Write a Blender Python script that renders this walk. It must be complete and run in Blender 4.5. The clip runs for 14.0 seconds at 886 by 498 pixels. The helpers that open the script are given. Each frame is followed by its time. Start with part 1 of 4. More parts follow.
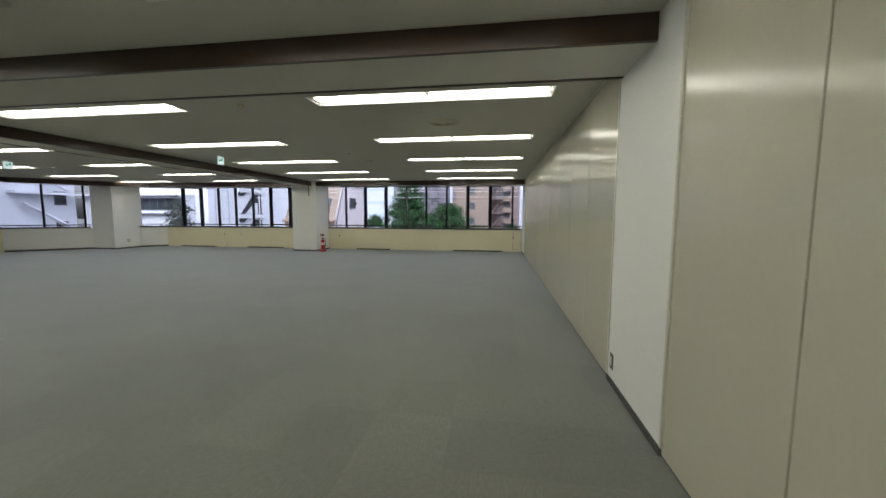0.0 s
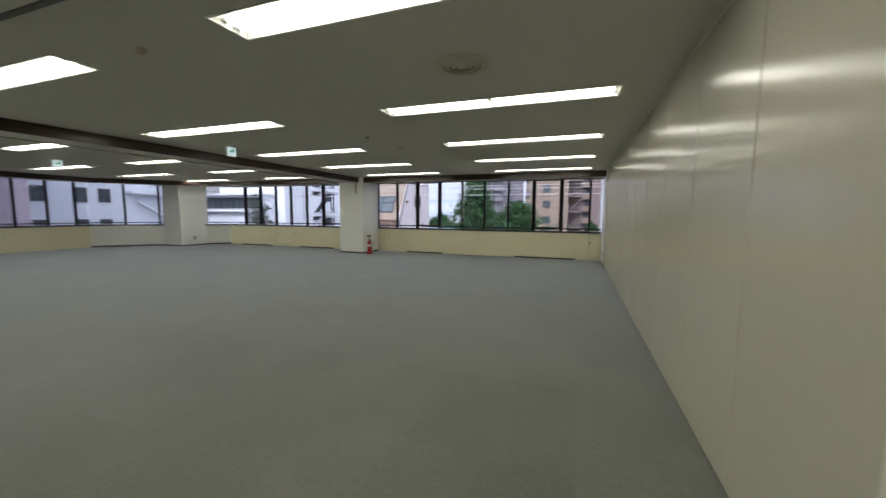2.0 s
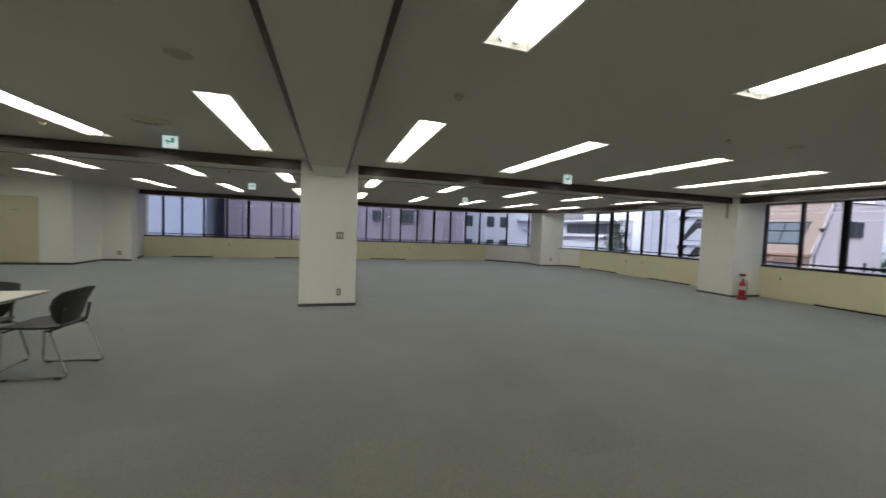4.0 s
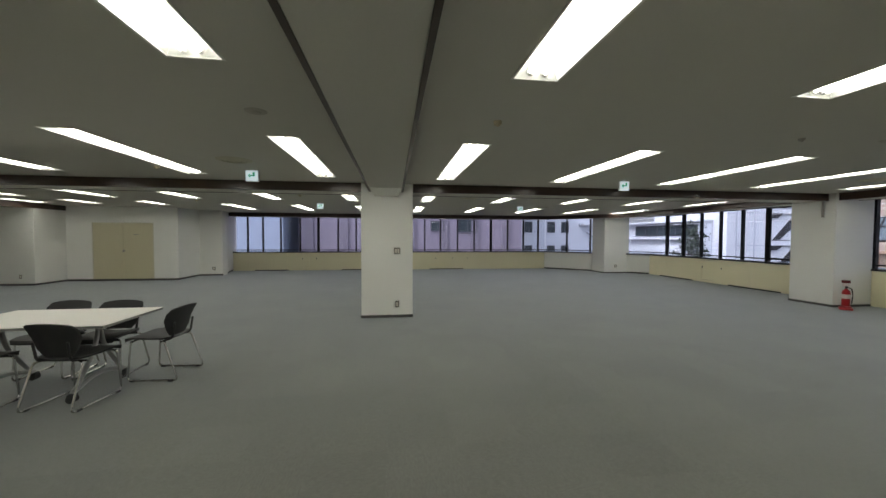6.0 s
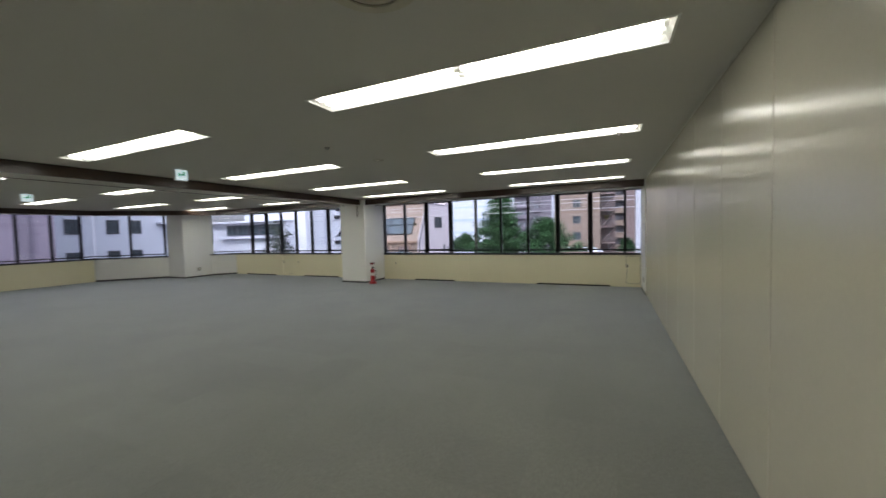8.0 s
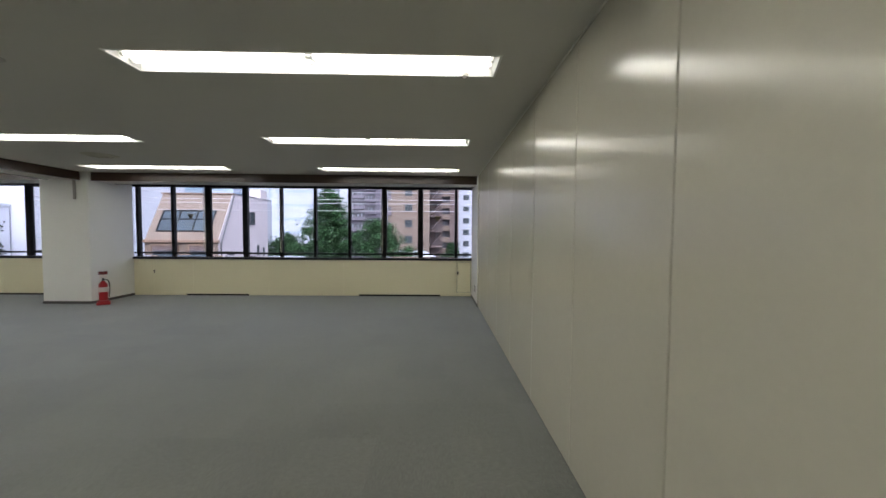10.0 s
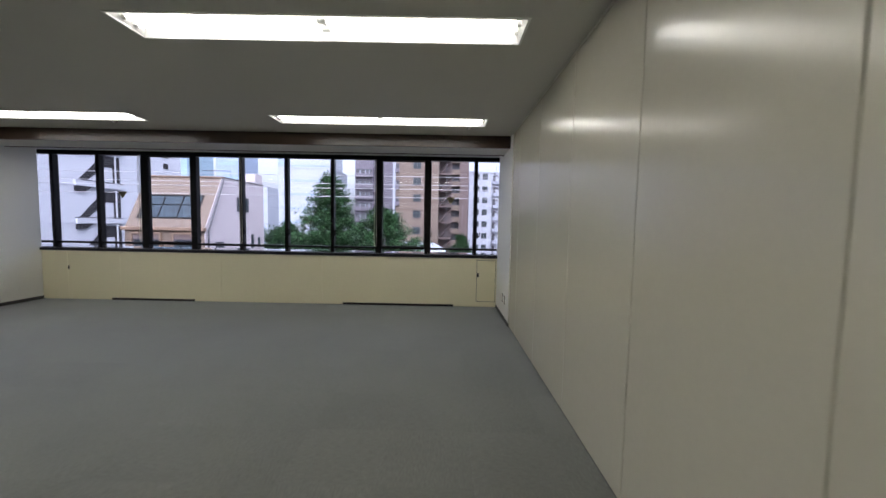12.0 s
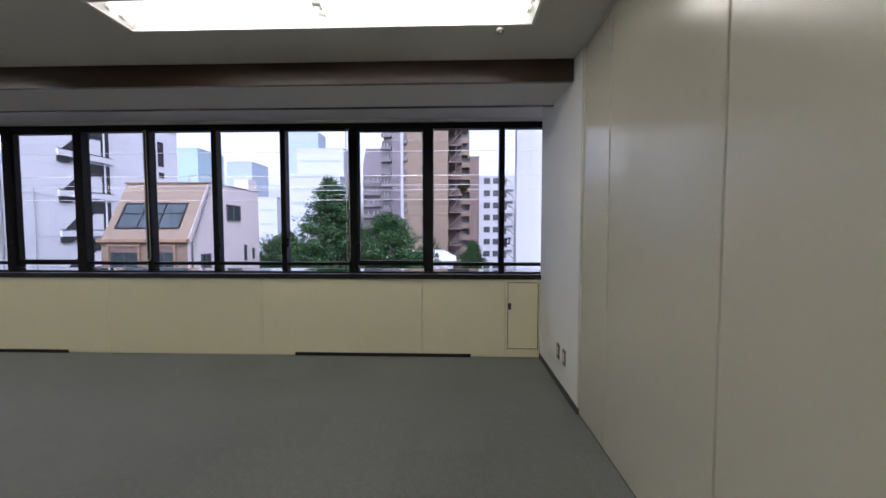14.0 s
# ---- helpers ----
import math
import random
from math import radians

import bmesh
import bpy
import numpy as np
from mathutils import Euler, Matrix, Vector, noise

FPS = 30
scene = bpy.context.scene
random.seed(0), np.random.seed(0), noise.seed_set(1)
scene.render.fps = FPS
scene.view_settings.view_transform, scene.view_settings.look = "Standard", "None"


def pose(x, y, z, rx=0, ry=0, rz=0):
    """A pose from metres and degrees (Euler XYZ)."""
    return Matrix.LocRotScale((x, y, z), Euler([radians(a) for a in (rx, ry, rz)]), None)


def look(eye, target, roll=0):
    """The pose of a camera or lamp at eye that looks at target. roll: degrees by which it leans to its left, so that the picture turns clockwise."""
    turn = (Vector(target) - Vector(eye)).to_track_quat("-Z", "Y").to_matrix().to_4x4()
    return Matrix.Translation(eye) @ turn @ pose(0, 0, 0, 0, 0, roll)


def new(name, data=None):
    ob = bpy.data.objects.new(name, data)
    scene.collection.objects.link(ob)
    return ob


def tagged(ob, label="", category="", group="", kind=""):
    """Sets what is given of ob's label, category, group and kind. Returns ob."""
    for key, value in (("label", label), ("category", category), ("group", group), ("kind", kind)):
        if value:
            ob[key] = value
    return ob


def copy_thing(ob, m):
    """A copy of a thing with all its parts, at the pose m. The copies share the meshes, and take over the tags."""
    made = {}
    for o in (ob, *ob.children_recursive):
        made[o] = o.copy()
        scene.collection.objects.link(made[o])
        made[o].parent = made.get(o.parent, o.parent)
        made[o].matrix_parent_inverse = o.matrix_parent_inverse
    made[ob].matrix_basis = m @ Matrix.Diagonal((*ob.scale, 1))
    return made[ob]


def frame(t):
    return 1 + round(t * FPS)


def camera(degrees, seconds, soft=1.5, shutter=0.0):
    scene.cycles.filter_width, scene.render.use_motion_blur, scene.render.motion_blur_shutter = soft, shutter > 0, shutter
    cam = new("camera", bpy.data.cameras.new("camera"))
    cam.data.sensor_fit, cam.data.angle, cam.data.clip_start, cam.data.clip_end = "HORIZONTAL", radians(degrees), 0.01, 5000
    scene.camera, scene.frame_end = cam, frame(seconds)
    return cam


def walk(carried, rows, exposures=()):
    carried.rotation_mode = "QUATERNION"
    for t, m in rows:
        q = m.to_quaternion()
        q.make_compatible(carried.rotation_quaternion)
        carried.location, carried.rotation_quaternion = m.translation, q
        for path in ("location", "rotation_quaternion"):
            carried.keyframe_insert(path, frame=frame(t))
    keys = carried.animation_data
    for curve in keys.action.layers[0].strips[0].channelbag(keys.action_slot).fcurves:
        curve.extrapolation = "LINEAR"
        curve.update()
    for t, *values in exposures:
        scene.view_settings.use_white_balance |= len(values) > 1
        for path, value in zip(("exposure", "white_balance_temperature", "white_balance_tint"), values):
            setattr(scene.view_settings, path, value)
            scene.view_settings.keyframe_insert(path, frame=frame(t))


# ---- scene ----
cam = camera(101.1, 14.0, shutter=0.3)
EXPOSURES = [(0.0, 1.46, 6500, 8), (1.5, 1.43, 6530, 8), (3.0, 1.33, 6580, 9), (7.0, 1.34, 6450, 10), (9.0, 1.43, 6430, 12), (11.5, 1.38, 6260, 14.5), (14.0, 1.33, 6290, 17)]
PATH = [
    (0, (-0.936, 0.28, 1.325), (-1.223, 2.251, 1.139), 0.2),
    (0.5, (-0.88, 0.759, 1.344), (-1.133, 2.737, 1.186), -1.1),
    (1, (-0.837, 1.256, 1.341), (-1.099, 3.232, 1.182), 0.4),
    (1.5, (-0.787, 1.744, 1.344), (-1.074, 3.716, 1.178), -1.0),
    (2, (-0.758, 2.166, 1.357), (-1.433, 4.039, 1.161), 0.4),
    (2.5, (-0.842, 2.555, 1.35), (-1.845, 4.281, 1.22), 1.2),
    (3, (-0.908, 2.876, 1.375), (-2.489, 4.098, 1.289), 1.9),
    (3.5, (-0.906, 3.006, 1.382), (-2.665, 3.955, 1.308), 1.5),
    (4, (-0.829, 3.007, 1.394), (-2.737, 3.598, 1.296), 2.1),
    (4.2, (-0.797, 2.987, 1.405), (-2.735, 3.47, 1.304), 1.3),
    (6.3, (-0.621, 3.155, 1.513), (-2.602, 3.424, 1.448), 0.2),
    (6.5, (-0.617, 3.201, 1.508), (-2.571, 3.622, 1.432), 0.4),
    (7, (-0.654, 3.301, 1.476), (-2.387, 4.293, 1.361), 0.4),
    (7.5, (-0.74, 3.453, 1.473), (-2.014, 4.993, 1.412), -1.1),
    (8, (-0.735, 3.685, 1.453), (-1.562, 5.503, 1.363), -1.5),
    (8.5, (-0.726, 4.084, 1.434), (-1.199, 6.027, 1.392), -0.2),
    (9, (-0.8, 4.52, 1.41), (-0.901, 6.516, 1.337), -0.1),
    (9.2, (-0.801, 4.712, 1.413), (-0.858, 6.709, 1.334), -0.1),
    (11.3, (-0.872, 7.054, 1.301), (-0.752, 9.048, 1.214), 1.2),
    (11.5, (-0.882, 7.227, 1.289), (-0.776, 9.222, 1.21), 0.7),
    (12, (-0.875, 7.804, 1.316), (-0.881, 9.8, 1.184), 1.1),
    (12.5, (-0.87, 8.345, 1.289), (-0.856, 10.341, 1.172), 0.6),
    (13, (-0.849, 8.872, 1.306), (-0.918, 10.87, 1.236), 0.1),
    (13.5, (-0.912, 9.431, 1.292), (-0.952, 11.427, 1.181), 0.9),
    (14, (-0.871, 10.01, 1.266), (-0.936, 12.006, 1.17), -0.0),
]
walk(cam, [(t, look(eye, target, roll)) for t, eye, target, roll in PATH], EXPOSURES)

SKY, SUN, TUBE_POWER = 0.145, 0.5, 4.3

# ---- light ----
world = bpy.data.worlds.new("sky")
scene.world = world
world.use_nodes = True
wn = world.node_tree
sky = wn.nodes.new("ShaderNodeTexSky")
sky.sky_type = "NISHITA"
sky.sun_disc = False
sky.sun_elevation, sky.sun_rotation = radians(48), radians(160)
sky.dust_density, sky.air_density, sky.ozone_density = 6.0, 1.0, 1.0
soften = wn.nodes.new("ShaderNodeHueSaturation")   # thin overcast: pale, slightly violet
soften.inputs["Saturation"].default_value, soften.inputs["Value"].default_value = 0.3, 1.4
cast = wn.nodes.new("ShaderNodeVectorMath")
cast.operation = "MULTIPLY"
cast.inputs[1].default_value = (0.96, 0.97, 1.11)
wn.links.new(sky.outputs[0], soften.inputs["Color"])
wn.links.new(soften.outputs[0], cast.inputs[0])
wn.links.new(cast.outputs[0], wn.nodes["Background"].inputs[0])
wn.nodes["Background"].inputs[1].default_value = SKY

sun = new("sun", bpy.data.lights.new("sun", "SUN"))
sun.data.energy, sun.data.angle, sun.data.color = SUN, radians(40), (1.0, 0.98, 0.95)
sun.matrix_world = look((-15, -35, 42), (0, 0, 0))


# ---- materials ----
def material(name, color, rough=0.6, metal=0.0, vary=0.06, grain=30.0, stain=1.2, bump=0.1, spread=0.0, coat=0.0):
    """Procedural surface: two scales of tone, roughness wear, fine bump; spread varies piece by piece."""
    m = bpy.data.materials.new(name)
    m.use_nodes = True
    n, k = m.node_tree.nodes, m.node_tree.links
    b = n["Principled BSDF"]
    b.inputs["Metallic"].default_value = metal
    b.inputs["Coat Weight"].default_value = coat
    co = n.new("ShaderNodeTexCoord")
    fine, wide = n.new("ShaderNodeTexNoise"), n.new("ShaderNodeTexNoise")
    fine.inputs["Scale"].default_value, wide.inputs["Scale"].default_value = grain, stain
    fine.inputs["Detail"].default_value, wide.inputs["Detail"].default_value = 4, 3
    geo = n.new("ShaderNodeNewGeometry")
    for t in (fine, wide):
        k.new(geo.outputs["Position"], t.inputs["Vector"])
    add = n.new("ShaderNodeMath")
    add.operation = "ADD"
    k.new(fine.outputs["Fac"], add.inputs[0])
    k.new(wide.outputs["Fac"], add.inputs[1])
    ramp = n.new("ShaderNodeMapRange")
    ramp.inputs["From Min"].default_value, ramp.inputs["From Max"].default_value = 0.6, 1.4
    ramp.inputs["To Min"].default_value, ramp.inputs["To Max"].default_value = 1 - vary, 1 + vary
    k.new(add.outputs[0], ramp.inputs["Value"])
    tone = ramp.outputs[0]
    if spread:
        info = n.new("ShaderNodeObjectInfo")
        mix = n.new("ShaderNodeMath")
        mix.operation = "ADD"
        k.new(info.outputs["Random"], mix.inputs[0])
        k.new(geo.outputs["Random Per Island"], mix.inputs[1])
        fr = n.new("ShaderNodeMath")
        fr.operation = "FRACT"
        k.new(mix.outputs[0], fr.inputs[0])
        r2 = n.new("ShaderNodeMapRange")
        r2.inputs["To Min"].default_value, r2.inputs["To Max"].default_value = 1 - spread, 1 + spread
        k.new(fr.outputs[0], r2.inputs["Value"])
        mul = n.new("ShaderNodeMath")
        mul.operation = "MULTIPLY"
        k.new(tone, mul.inputs[0])
        k.new(r2.outputs[0], mul.inputs[1])
        tone = mul.outputs[0]
    col = n.new("ShaderNodeVectorMath")
    col.operation = "SCALE"
    col.inputs[0].default_value = color
    k.new(tone, col.inputs["Scale"])
    k.new(col.outputs[0], b.inputs["Base Color"])
    rr = n.new("ShaderNodeMapRange")
    rr.inputs["To Min"].default_value, rr.inputs["To Max"].default_value = rough * 0.88, min(1, rough * 1.12)
    k.new(wide.outputs["Fac"], rr.inputs["Value"])
    k.new(rr.outputs[0], b.inputs["Roughness"])
    if bump:
        bp = n.new("ShaderNodeBump")
        bp.inputs["Strength"].default_value, bp.inputs["Distance"].default_value = bump, 0.002
        k.new(fine.outputs["Fac"], bp.inputs["Height"])
        k.new(bp.outputs[0], b.inputs["Normal"])
    return m


def glowing(name, color, strength):
    m = bpy.data.materials.new(name)
    m.use_nodes = True
    b = m.node_tree.nodes["Principled BSDF"]
    b.inputs["Base Color"].default_value = (*color, 1)
    b.inputs["Emission Color"].default_value = (*color, 1)
    b.inputs["Emission Strength"].default_value = strength
    return m


def clear_glass():
    m = bpy.data.materials.new("clear_glass")
    m.use_nodes = True
    n, k = m.node_tree.nodes, m.node_tree.links
    n.remove(n["Principled BSDF"])
    t, g, f, x = (n.new("ShaderNode" + s) for s in ("BsdfTransparent", "BsdfGlossy", "LayerWeight", "MixShader"))
    t.inputs[0].default_value = (0.87, 0.89, 0.92, 1)
    g.inputs["Roughness"].default_value = 0.01
    f.inputs["Blend"].default_value = 0.5
    p, q = n.new("ShaderNodeMath"), n.new("ShaderNodeMath")
    p.operation, q.operation = "POWER", "MULTIPLY_ADD"
    p.inputs[1].default_value = 4.0
    q.inputs[1].default_value, q.inputs[2].default_value = 0.5, 0.025
    k.new(f.outputs["Facing"], p.inputs[0])
    k.new(p.outputs[0], q.inputs[0])
    k.new(q.outputs[0], x.inputs[0])
    k.new(t.outputs[0], x.inputs[1])
    k.new(g.outputs[0], x.inputs[2])
    k.new(x.outputs[0], n["Material Output"].inputs[0])
    return m


def carpet_material():
    """Loop-pile carpet tile: fine flecks, ribs along one way, tone by tile."""
    m = material("carpet_pile", (0.178, 0.180, 0.157), 0.95, 0, 0.17, 210, 0.9, 0.7, 0.056)
    n, k = m.node_tree.nodes, m.node_tree.links
    b = n["Principled BSDF"]
    b.inputs["Specular IOR Level"].default_value = 0.25
    b.inputs["Sheen Weight"].default_value = 0.6
    b.inputs["Sheen Roughness"].default_value = 0.42
    b.inputs["Sheen Tint"].default_value = (0.82, 0.9, 1.0, 1)
    geo = [q for q in n if q.bl_idname == "ShaderNodeNewGeometry"][0]
    scale = n.new("ShaderNodeVectorMath")
    scale.operation = "MULTIPLY"
    cell = n.new("ShaderNodeVectorMath")
    cell.operation = "MULTIPLY_ADD"
    cell.inputs[1].default_value = (2, 2, 0)
    cell.inputs[2].default_value = (0.4, -0.1, 0.5)
    k.new(geo.outputs["Position"], cell.inputs[0])
    turn = n.new("ShaderNodeTexChecker")
    turn.inputs["Scale"].default_value = 1.0
    turn.inputs["Color1"].default_value = (90, 24, 1, 1)
    turn.inputs["Color2"].default_value = (24, 90, 1, 1)
    k.new(cell.outputs[0], turn.inputs["Vector"])
    k.new(turn.outputs["Color"], scale.inputs[1])
    k.new(geo.outputs["Position"], scale.inputs[0])
    streak = n.new("ShaderNodeTexNoise")
    streak.inputs["Scale"].default_value = 1.0
    streak.inputs["Detail"].default_value = 5
    k.new(scale.outputs[0], streak.inputs["Vector"])
    mr = n.new("ShaderNodeMapRange")
    mr.inputs["From Min"].default_value, mr.inputs["From Max"].default_value = 0.3, 0.7
    mr.inputs["To Min"].default_value, mr.inputs["To Max"].default_value = 0.87, 1.13
    k.new(streak.outputs["Fac"], mr.inputs["Value"])
    old = b.inputs["Base Color"].links[0].from_socket
    sc = n.new("ShaderNodeVectorMath")
    sc.operation = "SCALE"
    k.new(old, sc.inputs[0])
    k.new(mr.outputs[0], sc.inputs["Scale"])
    k.new(sc.outputs[0], b.inputs["Base Color"])
    return m


CARPET = carpet_material()
CEIL = material("ceiling_board", (0.67, 0.655, 0.61), 0.85, 0, 0.03, 90, 0.5, 0.25)
WHITE = material("white_wall_paint", (0.84, 0.84, 0.805), 0.6, 0, 0.025, 60, 0.7, 0.12)
PANEL = material("cream_steel_panel", (0.56, 0.535, 0.43), 0.2, 0, 0.025, 40, 0.6, 0.04, 0.008)
CAB = material("yellow_cream_steel", (0.80, 0.75, 0.53), 0.42, 0, 0.025, 40, 0.9, 0.04)
DOORM = material("cream_door_paint", (0.62, 0.575, 0.40), 0.45, 0, 0.03, 30, 0.8, 0.05)
BROWN = material("dark_brown_steel", (0.05, 0.029, 0.019), 0.3, 0.0, 0.12, 50, 1.5, 0.05)
BLACKAL = material("black_anodised_frame", (0.006, 0.0055, 0.006), 0.5, 0.0, 0.12, 60, 2, 0.05)
SILLTOP = material("polished_dark_sill", (0.05, 0.048, 0.052), 0.05, 0, 0.06, 70, 2, 0.0, 0, 1.0)
SILL = material("dark_glossy_sill", (0.016, 0.015, 0.017), 0.3, 0, 0.15, 70, 2, 0.02, 0, 0.3)
BASE = material("grey_vinyl_base", (0.07, 0.07, 0.07), 0.6, 0, 0.1, 40, 2, 0.1)
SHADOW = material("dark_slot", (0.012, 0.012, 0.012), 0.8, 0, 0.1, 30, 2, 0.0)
TRIM = material("cream_metal_trim", (0.66, 0.64, 0.55), 0.3, 0.1, 0.04, 40, 2, 0.03)
LAMPW = material("white_enamel", (0.85, 0.85, 0.83), 0.4, 0, 0.02, 30, 2, 0.03)
TUBE = glowing("lit_tube", (1.0, 0.985, 0.89), TUBE_POWER)
SIGNW = glowing("lit_sign_face", (0.78, 0.95, 1.0), 0.22)
GREEN = glowing("lit_sign_green", (0.0, 0.3, 0.12), 0.15)
GLASS = clear_glass()
for dull in (BLACKAL, SILL):
    dull.node_tree.nodes["Principled BSDF"].inputs["Specular IOR Level"].default_value = 0.2
PLATE = material("steel_plate", (0.35, 0.33, 0.3), 0.35, 0.7, 0.06, 80, 4, 0.03)
BRONZE = material("dull_metal_plate", (0.17, 0.16, 0.135), 0.4, 0.6, 0.08, 80, 4, 0.03)
IVORY = material("ivory_plastic", (0.7, 0.67, 0.58), 0.4, 0, 0.03, 30, 4, 0.02)
BEIGE = material("aged_beige_plastic", (0.58, 0.5, 0.34), 0.5, 0, 0.06, 40, 6, 0.03)
VENT = material("vent_enamel", (0.58, 0.55, 0.44), 0.5, 0, 0.08, 40, 5, 0.05)
SPEAK = material("speaker_grille", (0.5, 0.48, 0.43), 0.6, 0, 0.06, 200, 5, 0.3)
BLACKP = material("black_plastic", (0.022, 0.022, 0.023), 0.5, 0, 0.1, 120, 5, 0.15)
CHROME = material("chrome_tube", (0.6, 0.6, 0.6), 0.18, 1.0, 0.05, 60, 5, 0.02)
GREYLEG = material("silver_grey_paint", (0.35, 0.35, 0.34), 0.35, 0.6, 0.05, 60, 5, 0.03)
TABLEW = material("white_laminate", (0.84, 0.82, 0.77), 0.35, 0, 0.02, 70, 1.5, 0.03)
RED = material("red_enamel", (0.40, 0.012, 0.018), 0.3, 0, 0.06, 60, 5, 0.03)
PAPER = material("white_paper_label", (0.75, 0.7, 0.66), 0.6, 0, 0.04, 60, 5, 0.02)
BGREYI = material("outer_eave_paint", (0.4, 0.39, 0.42), 0.7, 0, 0.05, 20, 1, 0.1)
CORD = material("cream_blind_cord", (0.55, 0.52, 0.42), 0.7, 0, 0.05, 90, 5, 0.1)


# ---- mesh helpers ----
def add_box(bm, x0, x1, y0, y1, z0, z1, bevel=0.0):
    """An axis-aligned block added to bm, with its edges eased by bevel."""
    made = bmesh.ops.create_cube(bm, size=1)["verts"]
    for v in made:
        v.co = Vector(((x0 + x1) / 2 + v.co.x * (x1 - x0), (y0 + y1) / 2 + v.co.y * (y1 - y0), (z0 + z1) / 2 + v.co.z * (z1 - z0)))
    if bevel:
        edges = list({e for v in made for e in v.link_edges})
        bmesh.ops.bevel(bm, geom=edges, offset=bevel, segments=2, profile=0.5, affect="EDGES")
    return bm


def box(x0, x1, y0, y1, z0, z1, bevel=0.0):
    return add_box(bmesh.new(), x0, x1, y0, y1, z0, z1, bevel)


def add_rod(bm, a, b, r, r2=None, sides=12):
    """A round bar from a to b."""
    a, b = Vector(a), Vector(b)
    m = Matrix.Translation((a + b) / 2) @ (b - a).to_track_quat("Z", "Y").to_matrix().to_4x4()
    bmesh.ops.create_cone(bm, cap_ends=True, segments=sides, radius1=r, radius2=r if r2 is None else r2, depth=(b - a).length, matrix=m)
    return bm


def add_tube(bm, points, r, sides=8):
    """A bent tube through the points."""
    pts = [Vector(p) for p in points]
    rings = []
    for i, p in enumerate(pts):
        d = (pts[min(i + 1, len(pts) - 1)] - pts[max(i - 1, 0)]).normalized()
        q = d.to_track_quat("Z", "Y")
        rings.append([bm.verts.new(p + q @ Vector((r * math.cos(2 * math.pi * j / sides), r * math.sin(2 * math.pi * j / sides), 0))) for j in range(sides)])
    for a, b in zip(rings, rings[1:]):
        for j in range(sides):
            bm.faces.new((a[j], a[(j + 1) % sides], b[(j + 1) % sides], b[j]))
    bm.faces.new(rings[0][::-1])
    bm.faces.new(rings[-1])
    return bm


def rounded(points, radius, steps=4):
    """The polyline with its inner corners rounded."""
    pts = [Vector(p) for p in points]
    out = [pts[0]]
    for a, b, c in zip(pts, pts[1:], pts[2:]):
        r = min(radius, (a - b).length * 0.45, (c - b).length * 0.45)
        p, q = b + (a - b).normalized() * r, b + (c - b).normalized() * r
        for i in range(steps + 1):
            t = i / steps
            out.append(p * (1 - t) ** 2 + b * 2 * t * (1 - t) + q * t * t)
    return out + [pts[-1]]


def finish(name, bm, mat, smooth=False):
    bmesh.ops.recalc_face_normals(bm, faces=bm.faces)
    me = bpy.data.meshes.new(name)
    bm.to_mesh(me)
    bm.free()
    me.materials.append(mat)
    if smooth:
        me.shade_smooth()
        me.set_sharp_from_angle(angle=radians(35))
    return me


def thing(name, label, category, at=None, group="", kind=""):
    ob = new(name)
    ob.empty_display_size = 0.1
    if at:
        ob.matrix_world = at
    return tagged(ob, label, category, group, kind)


def part(name, bm, mat, parent, label="", smooth=False):
    ob = new(name, finish(name, bm, mat, smooth))
    ob.parent = parent
    return tagged(ob, label)


def structure(name, bm, mat, label, category, smooth=False):
    return tagged(new(name, finish(name, bm, mat, smooth)), label, category, "", "structure")


# ---- plan ----
H = 2.5                    # ceiling
EAST = -0.014              # face of the east wall panels
BEAM = 2.348               # underside of the beams
NORTH, GLASS_N = 13.63, 14.14
WEST, GLASS_W = -17.6, -18.11
SOUTH = -9.6
SILL_Z = 0.81
COL_R = (2.34, 3.30)     # column in the east wall
COL_NE = (12.51, NORTH)
BEAM_EW = (2.655, 3.275)
BEAM_NS = (-8.12, -7.50)
BEAM_N = (12.70, 13.25)
BEAM_W = (-17.22, -16.67)
LAMP_X = [-2.855, -6.9, -10.98, -15.08]
LAMP_Y = [-8.2, -6.2, -4.14, -2.15, -0.11, 1.862, 3.834, 5.87, 7.935, 9.972, 11.963]
LAMP_L, LAMP_D = 2.44, 0.29

# ---- floor slab, outer shell ----
structure("floor", box(-18.6, 0.6, -10.2, 14.3, -0.25, -0.006), material("screed", (0.12, 0.12, 0.12), 0.9), "grey floor slab under the carpet tiles", "floor")

# ceiling with openings for the recessed lamps
holes = []
for i, lx in enumerate(LAMP_X):
    for ly in LAMP_Y:
        if i < 3 or ly > -4:
            holes.append((lx, ly, lx + LAMP_L))
HALF = LAMP_L / 2 + 0.02
holes += [(-13.25, -4.14, -13.25 + HALF), (-13.12, -5.98, -13.12 + HALF), (-13.12, -7.4, -13.12 + HALF)]
xs = sorted({-18.4, 0.3} | {round(h[0], 4) for h in holes} | {round(h[2], 4) for h in holes})
ys = sorted({-10.0, 14.3} | {round(h[1], 4) for h in holes} | {round(h[1] + LAMP_D, 4) for h in holes})
cb = bmesh.new()
grid = {}
for x in xs:
    for y in ys:
        grid[x, y] = cb.verts.new((x, y, H))
for xa, xb in zip(xs, xs[1:]):
    for ya, yb in zip(ys, ys[1:]):
        cx, cy = (xa + xb) / 2, (ya + yb) / 2
        if not any(a < cx < b and y < cy < y + LAMP_D for a, y, b in holes):
            cb.faces.new((grid[xa, ya], grid[xa, yb], grid[xb, yb], grid[xb, ya]))
structure("ceiling", cb, CEIL, "off-white mineral board ceiling with recessed lamps", "ceiling")
